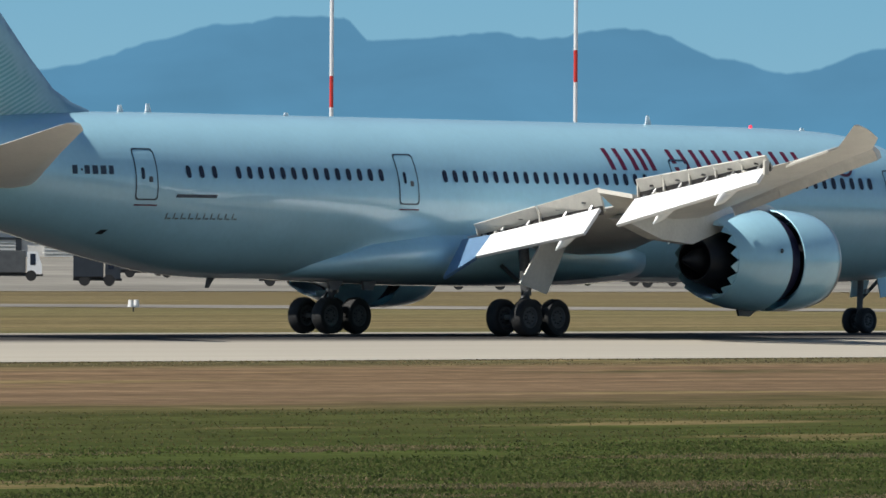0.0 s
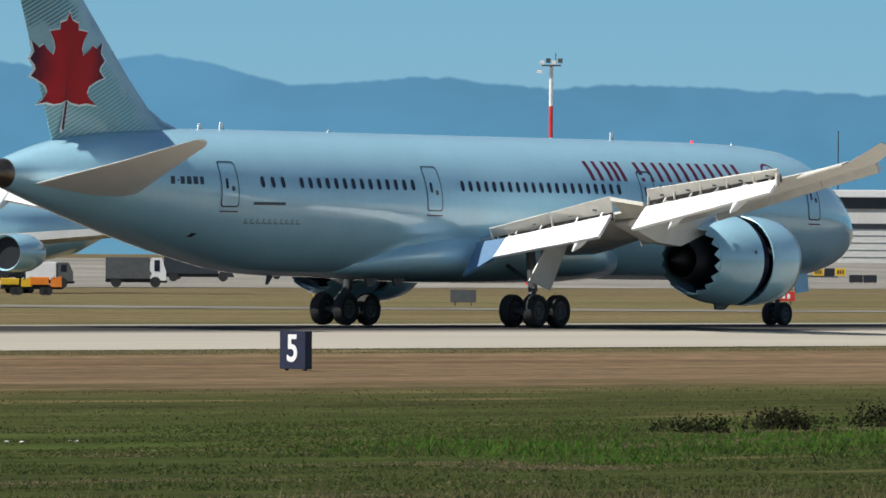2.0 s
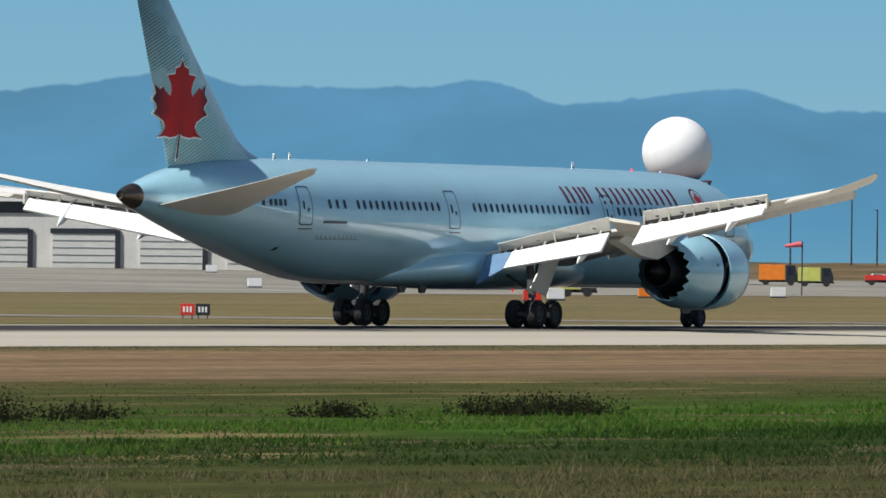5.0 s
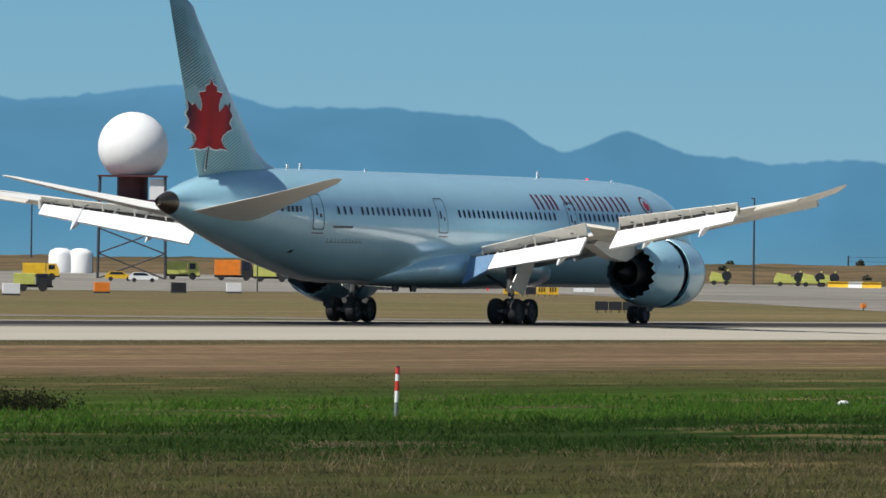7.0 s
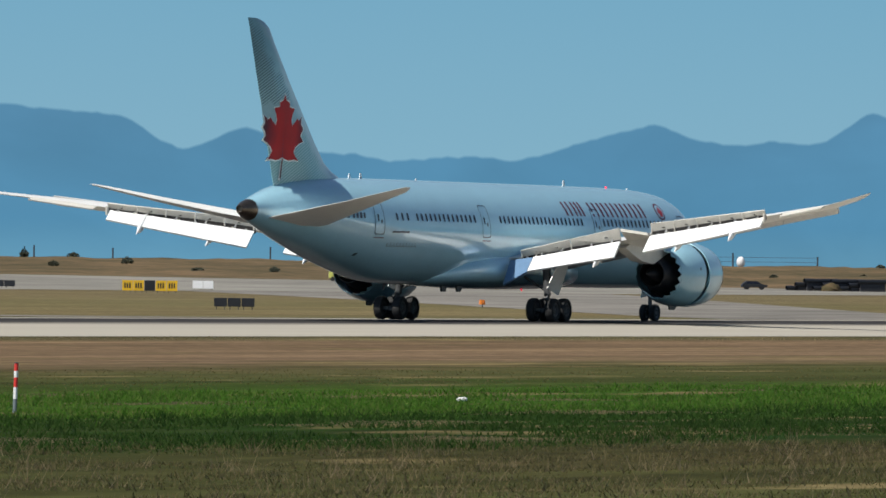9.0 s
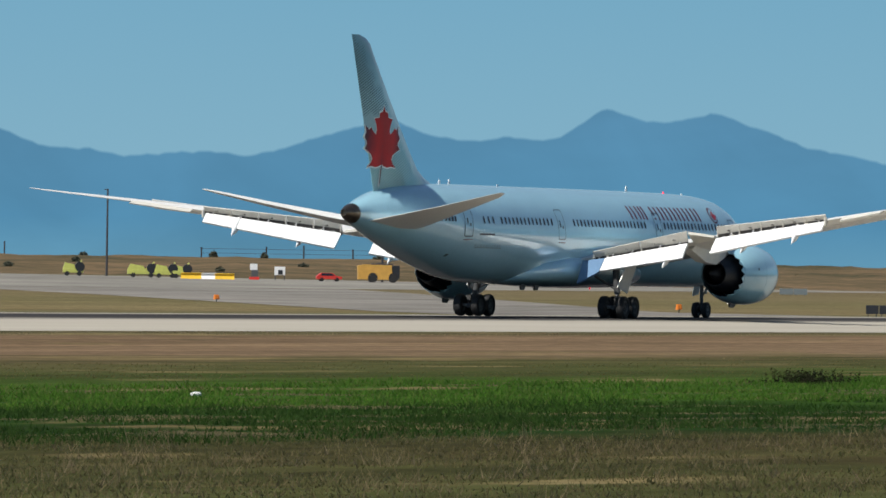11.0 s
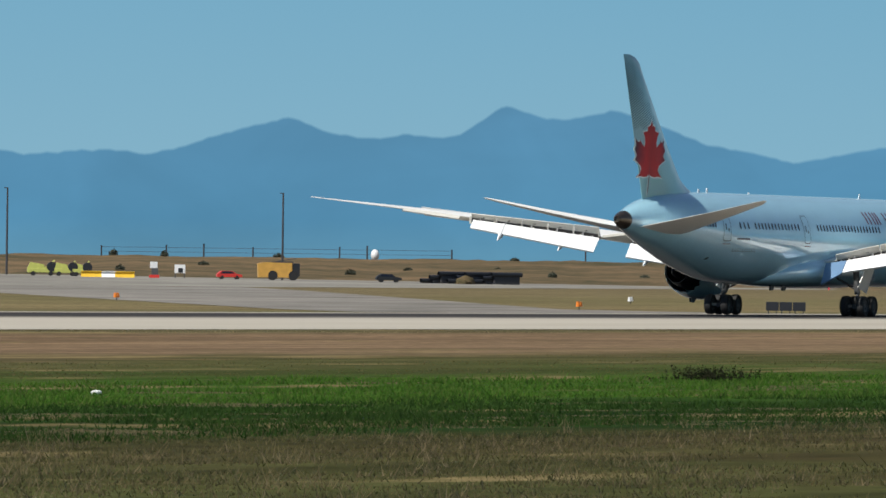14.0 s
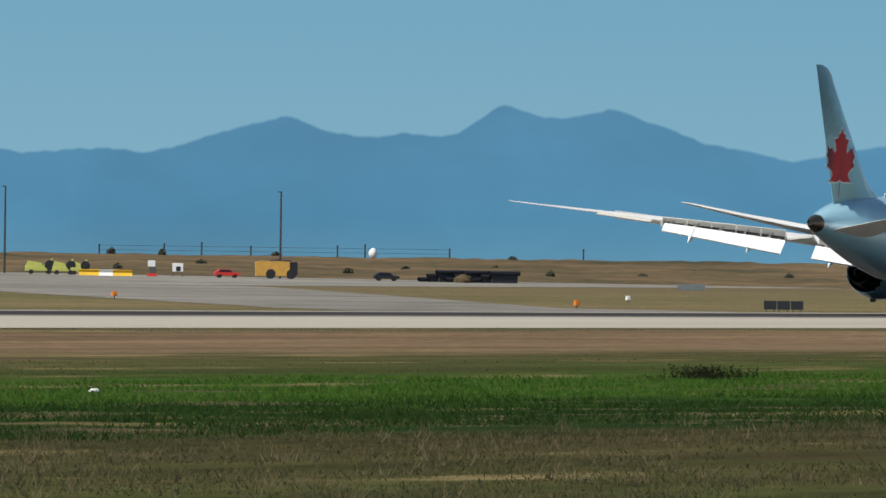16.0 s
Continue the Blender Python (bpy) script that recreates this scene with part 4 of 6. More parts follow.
for side in (-1, 1):
    for u0, u1, z0, z1 in ((-19.22, -18.1, 4.85, 6.72), (-5.02, -3.9, 4.82, 6.7), (11.0, 12.1, 4.82, 6.7), (24.15, 25.2, 4.72, 6.45)):
        door = patch("cabin_door", round_rect(u0, u1, z0, z1), PAINT, airliner, side, 0.008, "closed pale blue cabin door", cuts=1)
        band("door_outline", round_rect(u0, u1, z0, z1), 0.055, DARKBLUE, door, side)
        patch("door_window", round_rect(u0 + 0.3, u0 + 0.46, 5.6, 6.02, 0.06), GLASS, door, side, 0.02)
        patch("door_handle", round_rect(u0 + 0.65, u0 + 0.85, 5.5, 5.7, 0.05), GEARGREY, door, side, 0.02)
        patch("door_sill", [(u0, z0 - 0.2), (u1, z0 - 0.2), (u1, z0 - 0.15), (u0, z0 - 0.15)], DARKRED, door, side, 0.02)
    # red lettering shown as plain slanted bars
    u = 7.35
    for k, w in enumerate((1.15, 0.32, 1.0, 0.45, 1.2, 1.15, 1.2, 1.15, 1.2, 1.15)):
        if k != 3:
            for f in (0,) if w < 0.5 else (0, w - 0.5):
                patch("livery_bar", [(u + f + 0.16, 6.26), (u + f + 0.42, 6.26), (u + f + 0.26, 7.08), (u + f, 7.08)], DARKRED, airliner, side)
        u += w + 0.22
    disc = [(21.65 + 0.62 * math.cos(a), 6.66 + 0.5 * math.sin(a)) for a in (q * math.tau / 28 for q in range(28))]
    emblem = patch("emblem_disc", disc, DARKRED, airliner, side, 0.014, "dark red round emblem", cuts=2)
    patch("emblem_field", [(21.65 + (a - 21.65) * 0.8, 6.66 + (b - 6.66) * 0.8) for a, b in disc], PAINT, emblem, side, 0.026, cuts=2)
    patch("emblem_mark", [(21.65 + 0.36 * a, 6.36 + 0.62 * b) for a, b in leaf], RED, emblem, side, 0.04, cuts=1)
    for k, w in enumerate((0.3, 0.12, 0.3, 0.32, 0.34, 0.28)):
        u0 = -22.2 + (0, 0.38, 0.56, 0.93, 1.31, 1.71)[k]
        patch("marking_bar", [(u0, 5.76 if k != 1 else 5.88), (u0 + w * 0.8, 5.76 if k != 1 else 5.88), (u0 + w * 0.8, 6.07 if k != 1 else 5.95), (u0, 6.07 if k != 1 else 5.95)], DARKBLUE, airliner, side)
    patch("marking_bar", [(-17.2, 4.96), (-15.1, 4.96), (-15.05, 5.08), (-17.15, 5.08)], DARKBLUE, airliner, side)
    for k in range(10):
        u0 = -17.55 + 0.375 * k
        patch("marking_bar", [(u0, 4.18), (u0 + 0.06, 4.18), (u0 + 0.09, 4.4), (u0 + 0.03, 4.4)], MARKGREY, airliner, side)
        patch("marking_bar", [(u0 + 0.1, 4.18), (u0 + 0.27, 4.18), (u0 + 0.27, 4.23), (u0 + 0.1, 4.23)], MARKGREY, airliner, side)
    patch("outflow_vent", [(-20.3, 3.62), (-20.0, 3.62), (-19.9, 3.78), (-20.2, 3.78)], BLACK, airliner, side)
    # cockpit windows
    for u0, u1, z0, z1 in ((28.75, 29.35, 5.3, 5.85), (28.0, 28.65, 5.55, 6.2)):
        patch("cockpit_window", [(u0, z0), (u1, z0), (u1 - 0.15, z1 - 0.15), (u0 + 0.1, z1)], GLASS, airliner, side, 0.014, cuts=2)
for u, h in ((-15.5, 0.3), (-17.0, 0.24), (13.0, 0.34), (-7.9, 0.1), (22.4, 0.1)):
    zt = section(u)[1]
    part("antenna", plate([(u, 0, zt - 0.05), (u - 0.35, 0, zt - 0.05), (u - 0.3, 0, zt + h), (u - 0.15, 0, zt + h)], 0.04), WHITE, airliner, "small white blade antenna")
lamp = tube((19.03, 0, 8.0), (19.03, 0, 8.14), 0.09, 0.05)
part("beacon", lamp, BEACON, airliner, "glowing red beacon lamp")
part("belly_beacon", tube((5.6, -0.6, 1.9), (5.6, -0.6, 1.78), 0.06, 0.04), BEACON, airliner, "glowing red beacon lamp")

# ---- things on the field ----


def blade_paint(name, cols):
    """Grass whose blades differ from one another."""
    m = bpy.data.materials.new(name)
    m.use_nodes = True
    n, l = m.node_tree.nodes, m.node_tree.links
    b = n["Principled BSDF"]
    b.inputs["Roughness"].default_value = 0.85
    b.inputs["Specular IOR Level"].default_value = 0.15
    geo, ramp = n.new("ShaderNodeNewGeometry"), n.new("ShaderNodeValToRGB")
    e = ramp.color_ramp.elements
    while len(e) < len(cols):
        e.new(0.5)
    for k, c in enumerate(cols):
        e[k].position = k / (len(cols) - 1)
        e[k].color = (*c, 1)
    l.new(geo.outputs["Random Per Island"], ramp.inputs[0])
    l.new(ramp.outputs[0], b.inputs["Base Color"])
    thin, mix = n.new("ShaderNodeBsdfTranslucent"), n.new("ShaderNodeMixShader")
    mix.inputs[0].default_value = 0.65
    l.new(ramp.outputs[0], thin.inputs["Color"])
    l.new(b.outputs[0], mix.inputs[1])
    l.new(thin.outputs[0], mix.inputs[2])
    l.new(mix.outputs[0], n["Material Output"].inputs["Surface"])
    return m


GREENBLADE = blade_paint("green grass blades", [(0.065, 0.16, 0.020), (0.085, 0.20, 0.024), (0.11, 0.22, 0.030), (0.15, 0.19, 0.05), (0.07, 0.17, 0.020)])
OLIVEBLADE = blade_paint("olive stubble blades", [(0.115, 0.112, 0.040), (0.15, 0.132, 0.058), (0.20, 0.16, 0.08), (0.105, 0.115, 0.038), (0.25, 0.20, 0.11)])
DRYBLADE = blade_paint("dry straw blades", [(0.24, 0.18, 0.10), (0.30, 0.23, 0.13), (0.19, 0.16, 0.08), (0.36, 0.28, 0.17)])
WEED = blade_paint("dark weed leaves", [(0.018, 0.024, 0.010), (0.030, 0.034, 0.016), (0.05, 0.045, 0.026), (0.022, 0.032, 0.010)])
rng = np.random.default_rng(7)


def blades(name, xy, high, wide, mat, label, mounds=0.0):
    """Many single grass blades standing on the ground."""
    n = len(xy)
    h = high * (0.45 + 1.1 * rng.random(n) ** 2)
    if mounds:
        h *= np.array([max(0.3, 1 + mounds * (noise.noise((p[0] * 0.45, p[1] * 0.5, 8.0)) + 0.7 * noise.noise((p[0] * 1.3, p[1] * 1.1, 2.0)))) for p in xy])
    a = rng.random(n) * math.tau
    lean = (rng.random((n, 2)) - 0.5) * 1.8 * h[:, None]
    z = np.array([ground_z(v) for v in xy[:, 1]])
    dx, dy = np.cos(a) * wide, np.sin(a) * wide
    v = np.empty((n, 3, 3))
    v[:, 0] = np.c_[xy[:, 0] - dx, xy[:, 1] - dy, z]
    v[:, 1] = np.c_[xy[:, 0] + dx, xy[:, 1] + dy, z]
    v[:, 2] = np.c_[xy[:, 0] + lean[:, 0], xy[:, 1] + lean[:, 1], z + h]
    me = bpy.data.meshes.new(name)
    me.vertices.add(3 * n)
    me.vertices.foreach_set("co", v.ravel())
    me.loops.add(3 * n)
    me.loops.foreach_set("vertex_index", np.arange(3 * n, dtype=np.int32))
    me.polygons.add(n)
    me.polygons.foreach_set("loop_start", np.arange(0, 3 * n, 3, dtype=np.int32))
    me.polygons.foreach_set("loop_total", np.full(n, 3, dtype=np.int32))
    me.update()
    me.validate()
    me.materials.append(mat)
    return tagged(new(name, me), label, "grass", kind="stuff")


def dry(x, y):
    """Where the turf is parched in long narrow patches."""
    return noise.noise((x * 0.085, y * 0.30, 21.0)) + 0.35 * noise.noise((x * 0.4, y * 0.9, 4.0))


def scatter(count, y0, y1, clumps, spread, b0=44.5, b1=70.5, bare=False):
    """Places in the wedge of field that the camera sweeps, gathered in tufts."""
    y = rng.uniform(y0, y1, clumps)
    b = np.radians(rng.uniform(b0, b1, clumps))
    c = np.c_[y * np.tan(b), y]
    c[:, 1] += [4.5 * noise.noise((p[0] * 0.05, p[1] * 0.02, 12.0)) + 2.5 * noise.noise((p[0] * 0.25, p[1] * 0.1, 6.0)) if p[1] < 200 else 0.0 for p in c]
    keep = np.array([noise.noise((p[0] * 0.06, p[1] * 0.16, 3.0)) > -0.22 and (dry(p[0], p[1]) > 0.3) == bare for p in c])
    c = c[keep]
    pick = c[rng.integers(0, len(c), count)]
    return pick + rng.normal(0, spread, (count, 2)) * np.array([1.6, 1.0])


blades("stubble_grass", scatter(150000, 60, 101, 30000, 0.5), 0.075, 0.016, OLIVEBLADE, "olive and straw coloured rough grass", 1.0)
def west(xy, keep_low):
    """Parts the tufts: the west end is olive, the east end green."""
    low = xy[:, 0] + rng.normal(0, 16, len(xy)) < 195 + 3.2 * np.clip(xy[:, 1] - 122, 0, 16)
    return xy[low] if keep_low else xy[~low]


WESTBLADE = blade_paint("olive green grass blades", [(0.080, 0.118, 0.030), (0.11, 0.135, 0.042), (0.15, 0.145, 0.058), (0.075, 0.115, 0.028)])
DARKBLADE = blade_paint("shaded deep green grass blades", [(0.030, 0.075, 0.014), (0.045, 0.095, 0.018), (0.060, 0.100, 0.026), (0.038, 0.085, 0.015)])
swathe = scatter(130000, 119, 142, 24000, 0.7)
blades("olive_grass", west(swathe, True), 0.032, 0.03, WESTBLADE, "olive and yellowish rough grass", 0.8)
blades("green_grass", west(swathe, False), 0.10, 0.026, GREENBLADE, "lush green rough grass in tufts", 1.5)
swathe = scatter(120000, 97, 121, 24000, 0.6)
blades("dark_grass", west(swathe, False), 0.10, 0.022, DARKBLADE, "deep green rough grass in tufts", 1.4)
blades("low_grass", west(swathe, True), 0.038, 0.028, WESTBLADE, "olive rough grass in low tufts", 1.0)
tufts = scatter(16000, 112, 126, 420, 0.6, b0=54.5)
blades("green_tufts", west(tufts, True), 0.14, 0.022, GREENBLADE, "single green tufts in olive grass", 1.2)
blades("parched_grass", scatter(70000, 99, 143, 60000, 0.3, bare=True), 0.03, 0.02, DRYBLADE, "parched straw coloured patches", 0.5)
blades("mixed_grass", scatter(30000, 140, 176, 12000, 0.9), 0.03, 0.03, OLIVEBLADE, "thin olive and dry grass", 0.5)
blades("straw_grass", scatter(12000, 62, 96, 1500, 0.12), 0.22, 0.010, DRYBLADE, "tall dry straw stalks", 0.9)
blades("tall_straw", scatter(700, 72, 98, 70, 0.16), 0.42, 0.009, DRYBLADE, "single tall pale straw stalks")
blades("verge_grass", scatter(20000, 229, 235.1, 3000, 0.5), 0.03, 0.04, DRYBLADE, "rough olive verge along the runway")


def weed_clump(x, y, wide, high, count):
    n = count
    px = rng.normal(0, wide / 3.4, n)
    py = rng.normal(0, 0.5, n)
    hh = high * np.clip(1.15 - (np.abs(px) / wide) ** 2 * 1.5, 0.3, 1.2) * (0.6 + 0.5 * rng.random(n))
    bm = bmesh.new()
    for k in range(n):
        base = Vector((px[k], py[k], 0))
        tip = base + Vector((rng.normal(0, 0.14), rng.normal(0, 0.14), hh[k]))
        for f in range(7):
            p = base.lerp(tip, (f + 1) / 7)
            d = Vector((rng.normal(), rng.normal(), rng.normal() * 0.6 + 0.3)).normalized() * (0.13 * (1.1 - f / 9))
            w = d.cross(Vector((rng.normal(), rng.normal(), rng.normal()))).normalized() * 0.03
            q = [bm.verts.new(v) for v in (p, p + d * 0.5 + w, p + d, p + d * 0.5 - w)]
            bm.faces.new(q)
        s = [bm.verts.new(v) for v in (base + Vector((-0.008, 0, 0)), base + Vector((0.008, 0, 0)), tip)]
        bm.faces.new(s)
    ob = part("weed_clump", bm, WEED, clean=False)
    ob.matrix_basis = Matrix.Translation((x, y, ground_z(y)))
    return tagged(ob, "dark dry weeds standing in the grass", "weeds", "weeds in the grass", "stuff")


for x, y, w, h, n in ((192.7, 130.5, 0.9, 0.32, 60), (197.1, 131.3, 1.0, 0.42, 110), (202.2, 131.8, 1.0, 0.55, 120), (207.5, 133.9, 0.6, 0.3, 50), (212.9, 134.4, 1.2, 0.62, 130), (214.6, 134.6, 1.3, 0.66, 140), (216.2, 134.7, 0.9, 0.7, 110),
                      (219.1, 134.9, 1.0, 0.36, 40), (223.2, 136.3, 0.5, 0.44, 60), (232.2, 134.9, 1.3, 0.36, 110), (238.4, 134.0, 1.6, 0.46, 130), (240.8, 134.2, 1.6, 0.48, 130), (243.0, 134.4, 1.6, 0.42, 110), (343.5, 137, 2.2, 0.4, 120), (347, 137.5, 1.0, 0.35, 50)):
    weed_clump(x, y, w, h, n)


def pale_lump(x, y, r):
    bm = bmesh.new()
    bmesh.ops.create_icosphere(bm, subdivisions=2, radius=1)
    for v in bm.verts:
        v.co = Vector((v.co.x * r * 1.4, v.co.y * r, v.co.z * r * 0.55)) * (1 + 0.25 * noise.noise(v.co * 1.7 + Vector((x, y, 0))))
    ob = part("stone", bm, CONCRETE, smooth=True)
    ob.matrix_basis = Matrix.Translation((x, y, ground_z(y) + r * 0.35))
    return tagged(ob, "small pale lump lying in the grass", "stone", "pale stones")


# one pale stone; the seven smallest lumps stand in for white flowers
for x, y, r in ((280.5, 129.7, 0.2), (170.2, 132.2, 0.05), (170.5, 131.6, 0.06), (170.8, 132, 0.05), (170.9, 131.3, 0.06), (171.2, 131.9, 0.05), (172.9, 131.5, 0.05), (173.2, 131.9, 0.04)):
    pale_lump(x, y, 0.75 * r)


def distance_sign():
    sign = tagged(new("distance_sign"), "black runway distance sign with a white 5", "sign")
    sign.matrix_basis = Matrix.Translation((284.6, 207.9, ground_z(207.9))) @ Matrix.Rotation(radians(-14), 4, "Z")
    part("panel", box(-0.14, 0.14, -0.62, 0.62, 0.05, 1.24, 0.02), HULLNAVY, sign, "black sign panel")
    for y in (-0.45, 0.45):
        part("foot", box(-0.05, 0.05, y - 0.05, y + 0.05, -0.02, 0.07), GEARGREY, sign)
    cu = bpy.data.curves.new("numeral", "FONT")
    cu.body = "5"
    cu.size = 1.18
    cu.align_x, cu.align_y = "CENTER", "CENTER"
    cu.extrude = 0.008
    cu.offset = 0.022
    tmp = new("numeral_curve", cu)
    bpy.context.view_layer.update()
    me = bpy.data.meshes.new_from_object(tmp)
    bpy.data.objects.remove(tmp)
    me.materials.clear()
    me.materials.append(WHITE)
    num = new("numeral", me)
    num.parent = sign
    num["label"] = "white numeral 5"
    num.matrix_basis = Matrix.Translation((-0.152, 0, 0.66)) @ Matrix.Rotation(radians(-90), 4, "Z") @ Matrix.Rotation(radians(90), 4, "X")


distance_sign()


def marker_post():
    post = tagged(new("marker_post"), "slim red and white striped marker post", "post")
    post.matrix_basis = Matrix.Translation((244.4, 125.0, ground_z(125))) @ Matrix.Rotation(radians(3.2), 4, "Y")
    for z0, z1, m in ((0, 0.34, MARKGREY), (0.34, 0.62, WHITE), (0.62, 0.86, CARRED), (0.86, 1.02, WHITE), (1.02, 1.2, CARRED)):
        part("band", tube((0, 0, z0), (0, 0, z1), 0.05, n=14), m, post)
    part("cap", tube((0, 0, 1.2), (0, 0, 1.23), 0.058, 0.04, n=14), DARKPOLE, post)


marker_post()


def guidance_sign(bearing, dist, wide, high, mat, label, panels=1, turn=None, marks=None, legs=0.25):
    """A low airfield sign on short legs, facing along the runway."""
    p = at(bearing, dist)
    sign = tagged(new("guidance_sign"), label, "sign", "airfield signs")
    sign.matrix_basis = Matrix.Translation(p) @ Matrix.Rotation(radians(-bearing if turn is None else turn), 4, "Z")
    step = wide / panels
    for k in range(panels):
        x0 = -wide / 2 + step * k
        board = part("board", box(x0 + 0.03, x0 + step - 0.03, -0.12, 0.12, legs, legs + high, 0.03), mat if not marks or k not in marks else BLACK, sign)
        for q in range(3):
            if mat in (YELLOW, CARRED):
                part("text_bar", box(x0 + step * (0.2 + 0.22 * q), x0 + step * (0.33 + 0.22 * q), -0.14, -0.118, legs + high * 0.25, legs + high * 0.75), BLACK if mat is YELLOW else WHITE, board)
        for f in (0.2, 0.8):
            part("leg", tube((x0 + step * f, 0, -0.03), (x0 + step * f, 0, legs + 0.05), 0.04, n=8), GEARGREY, sign)
    return sign


guidance_sign(53.99, 800, 1.6, 0.8, YELLOW, "yellow airfield guidance sign beside the taxiway")
guidance_sign(54.7, 800, 1.9, 0.9, GREYBOARD, "grey back of an airfield guidance sign")
guidance_sign(52.24, 690, 1.7, 0.85, GREYBOARD, "grey back of an airfield guidance sign")
guidance_sign(56.56, 1500, 4.4, 1.0, YELLOW, "long yellow airfield guidance sign", 3, marks={1})
guidance_sign(56.73, 1360, 3.4, 0.9, BLACK, "black back of a long airfield sign", 2)
guidance_sign(56.33, 860, 1.7, 0.7, CARRED, "red mandatory airfield sign beside the taxiway")
guidance_sign(59.12, 735, 2.0, 0.75, CARRED, "red mandatory airfield sign beside the taxiway", 2, marks={1})
guidance_sign(63.59, 1420, 7.0, 1.3, YELLOW, "long yellow airfield guidance sign", 5, marks={2}, legs=0.3)
guidance_sign(63.86, 1600, 3.0, 1.1, WHITE, "white airfield sign board", 2)
guidance_sign(64.02, 930, 3.4, 0.72, BLACK, "black back of a long airfield sign", 3)
guidance_sign(62.85, 1560, 3.1, 0.85, BLACK, "black back of a long airfield sign", 2)
guidance_sign(68.68, 925, 3.3, 0.72, BLACK, "black back of a long airfield sign", 3)
guidance_sign(68.21, 1700, 4.2, 0.9, MARKGREY, "grey back of a long airfield sign", 2)


def edge_light(bearing, dist, mat, label):
    p = at(bearing, dist)
    ob = tagged(new("edge_light"), label, "light", "airfield lights")
    ob.matrix_basis = Matrix.Translation(p)
    part("stem", tube((0, 0, -0.02), (0, 0, 0.3), 0.05, n=8), GEARGREY, ob)
    for y in (-0.25, 0.25):
        part("lamp_head", tube((y, 0, 0.28), (y, 0, 0.72), 0.2, 0.14, n=10), mat, ob)


for b, r, m, t in ((65.28, 1060, ORANGE, "orange taxiway guard light"), (67.63, 975, ORANGE, "orange taxiway guard light"), (67.89, 1148, WHITE, "white airfield light on a short stem"), (47.55, 690, WHITE, "white airfield light on a short stem")):
    edge_light(b, r, m, t)

# ---- far side of the airfield ----
def placed(name, label, category, bearing, dist, turn=0.0, group=""):
    ob = tagged(new(name), label, category, group)
    ob.matrix_basis = Matrix.Translation(at(bearing, dist, 0.04)) @ Matrix.Rotation(radians(turn - bearing), 4, "Z")
    return ob


# dyke behind the field
dv, df = [], []
n_d = 260
prof = ((-255, -0.2), (-215, 0.35), (-150, 1.1), (-80, 2.1), (-20, 3.0), (0, 3.3), (6, 3.2), (16, -0.4))
for k in range(n_d + 1):
    b = 58.6 + 18 * k / n_d
    s, c = math.sin(radians(b)), math.cos(radians(b))
    for o, z in prof:
        r = 2290 + o
        jig = 0.5 * noise.noise((b * 4, o * 0.3, 0)) + 0.25 * noise.noise((b * 19, o, 4))
        base = ground_z(r * c)
        top = 4.25 - 0.0 - base if z > 0 else 0
        dv.append((r * s, r * c, base + (z / 3.3 * top + jig if z > 0 else z)))
    if k:
        for i in range(len(prof) - 1):
            a = (k - 1) * len(prof) + i
            df.append((a, a + 1, a + len(prof) + 1, a + len(prof)))
DYKE = material("dry brown and olive bank", (0.150, 0.100, 0.056), 0.95, 0, 0.3, 0.035, 0.4, 1, second=(0.046, 0.046, 0.024), stretch=(1, 1, 2.5), spec=0.05)
# leaf colour lifted to include the haze over the far bank
HAZYSHRUB = material("grey green shrub leaves paled for haze", (0.060, 0.066, 0.042), 0.9, 0, 0.3, 0.5)
tagged(mesh_object("dyke_bank", dv, df, DYKE, smooth=True), "low brown grassy bank behind the field", "bank", kind="structure")


def mast(bearing, dist, high, r, bands, head, label):
    m = placed("light_mast", label, "mast", bearing, dist, group="tall masts")
    z0 = 0.0
    k = 0
    if bands:
        levels = [0.0] + [min(high, z + bands) for z in (6, 12, 18, 24.3, 28.5)] + [high]
        for z, z1 in zip(levels, levels[1:]):
            if z1 - z > 0.05:
                part("pole_band", tube((0, 0, z), (0, 0, z1), r, n=10), (CARRED, WHITE)[k % 2], m)
            k += 1
    else:
        part("pole", tube((0, 0, 0), (0, 0, high), r, r * 0.7, n=10), DARKPOLE, m)
    if head == "flood":
        part("platform", box(-1.3, 1.3, -0.8, 0.8, high, high + 0.2), GEARGREY, m)
        for k in range(4):
            x = -1.2 + 0.8 * k
            part("floodlight", box(x - 0.3, x + 0.3, -0.5, 0.1, high + 0.2 + 0.25 * (k % 2), high + 0.75 + 0.3 * (k % 2), 0.05), (WHITE, GEARGREY)[k % 2], m)
        part("floodlight", box(-1.9, -1.2, -0.3, 0.3, high - 0.9, high - 0.5, 0.05), WHITE, m)
        part("spike", tube((0.6, 0, high + 0.2), (0.6, 0, high + 1.8), 0.06, n=6), GEARGREY, m)
    elif head == "arm":
        part("lamp_arm", box(-0.6, 0.15, -0.12, 0.12, high - 0.12, high + 0.06), DARKPOLE, m)
    return m


for b, r, h, d in ((48.55, 1500, 44, -3.5), (49.79, 1480, 44, 0.01), (52.03, 1480, 44, -2.5)):
    mast(b, r, h, 0.27, d, "flood", "tall red and white striped light mast")
mast(55.14, 1500, 27.6, 0.27, -6.2, "flood", "red and white striped mast with floodlights")
mast(56.6, 2600, 30, 0.18, 0, "", "thin dark far mast")
for b in (64.72, 66.12):
    mast(b, 2000, 15.4, 0.21, 0, "arm", "dark lamp pole beside the taxiway")
for b, h in ((62.14, 14), (62.45, 15), (62.58, 13), (61.05, 14), (60.5, 12)):
    mast(b, 2250, h, 0.2, 0, "arm", "dark lamp pole beside the apron")

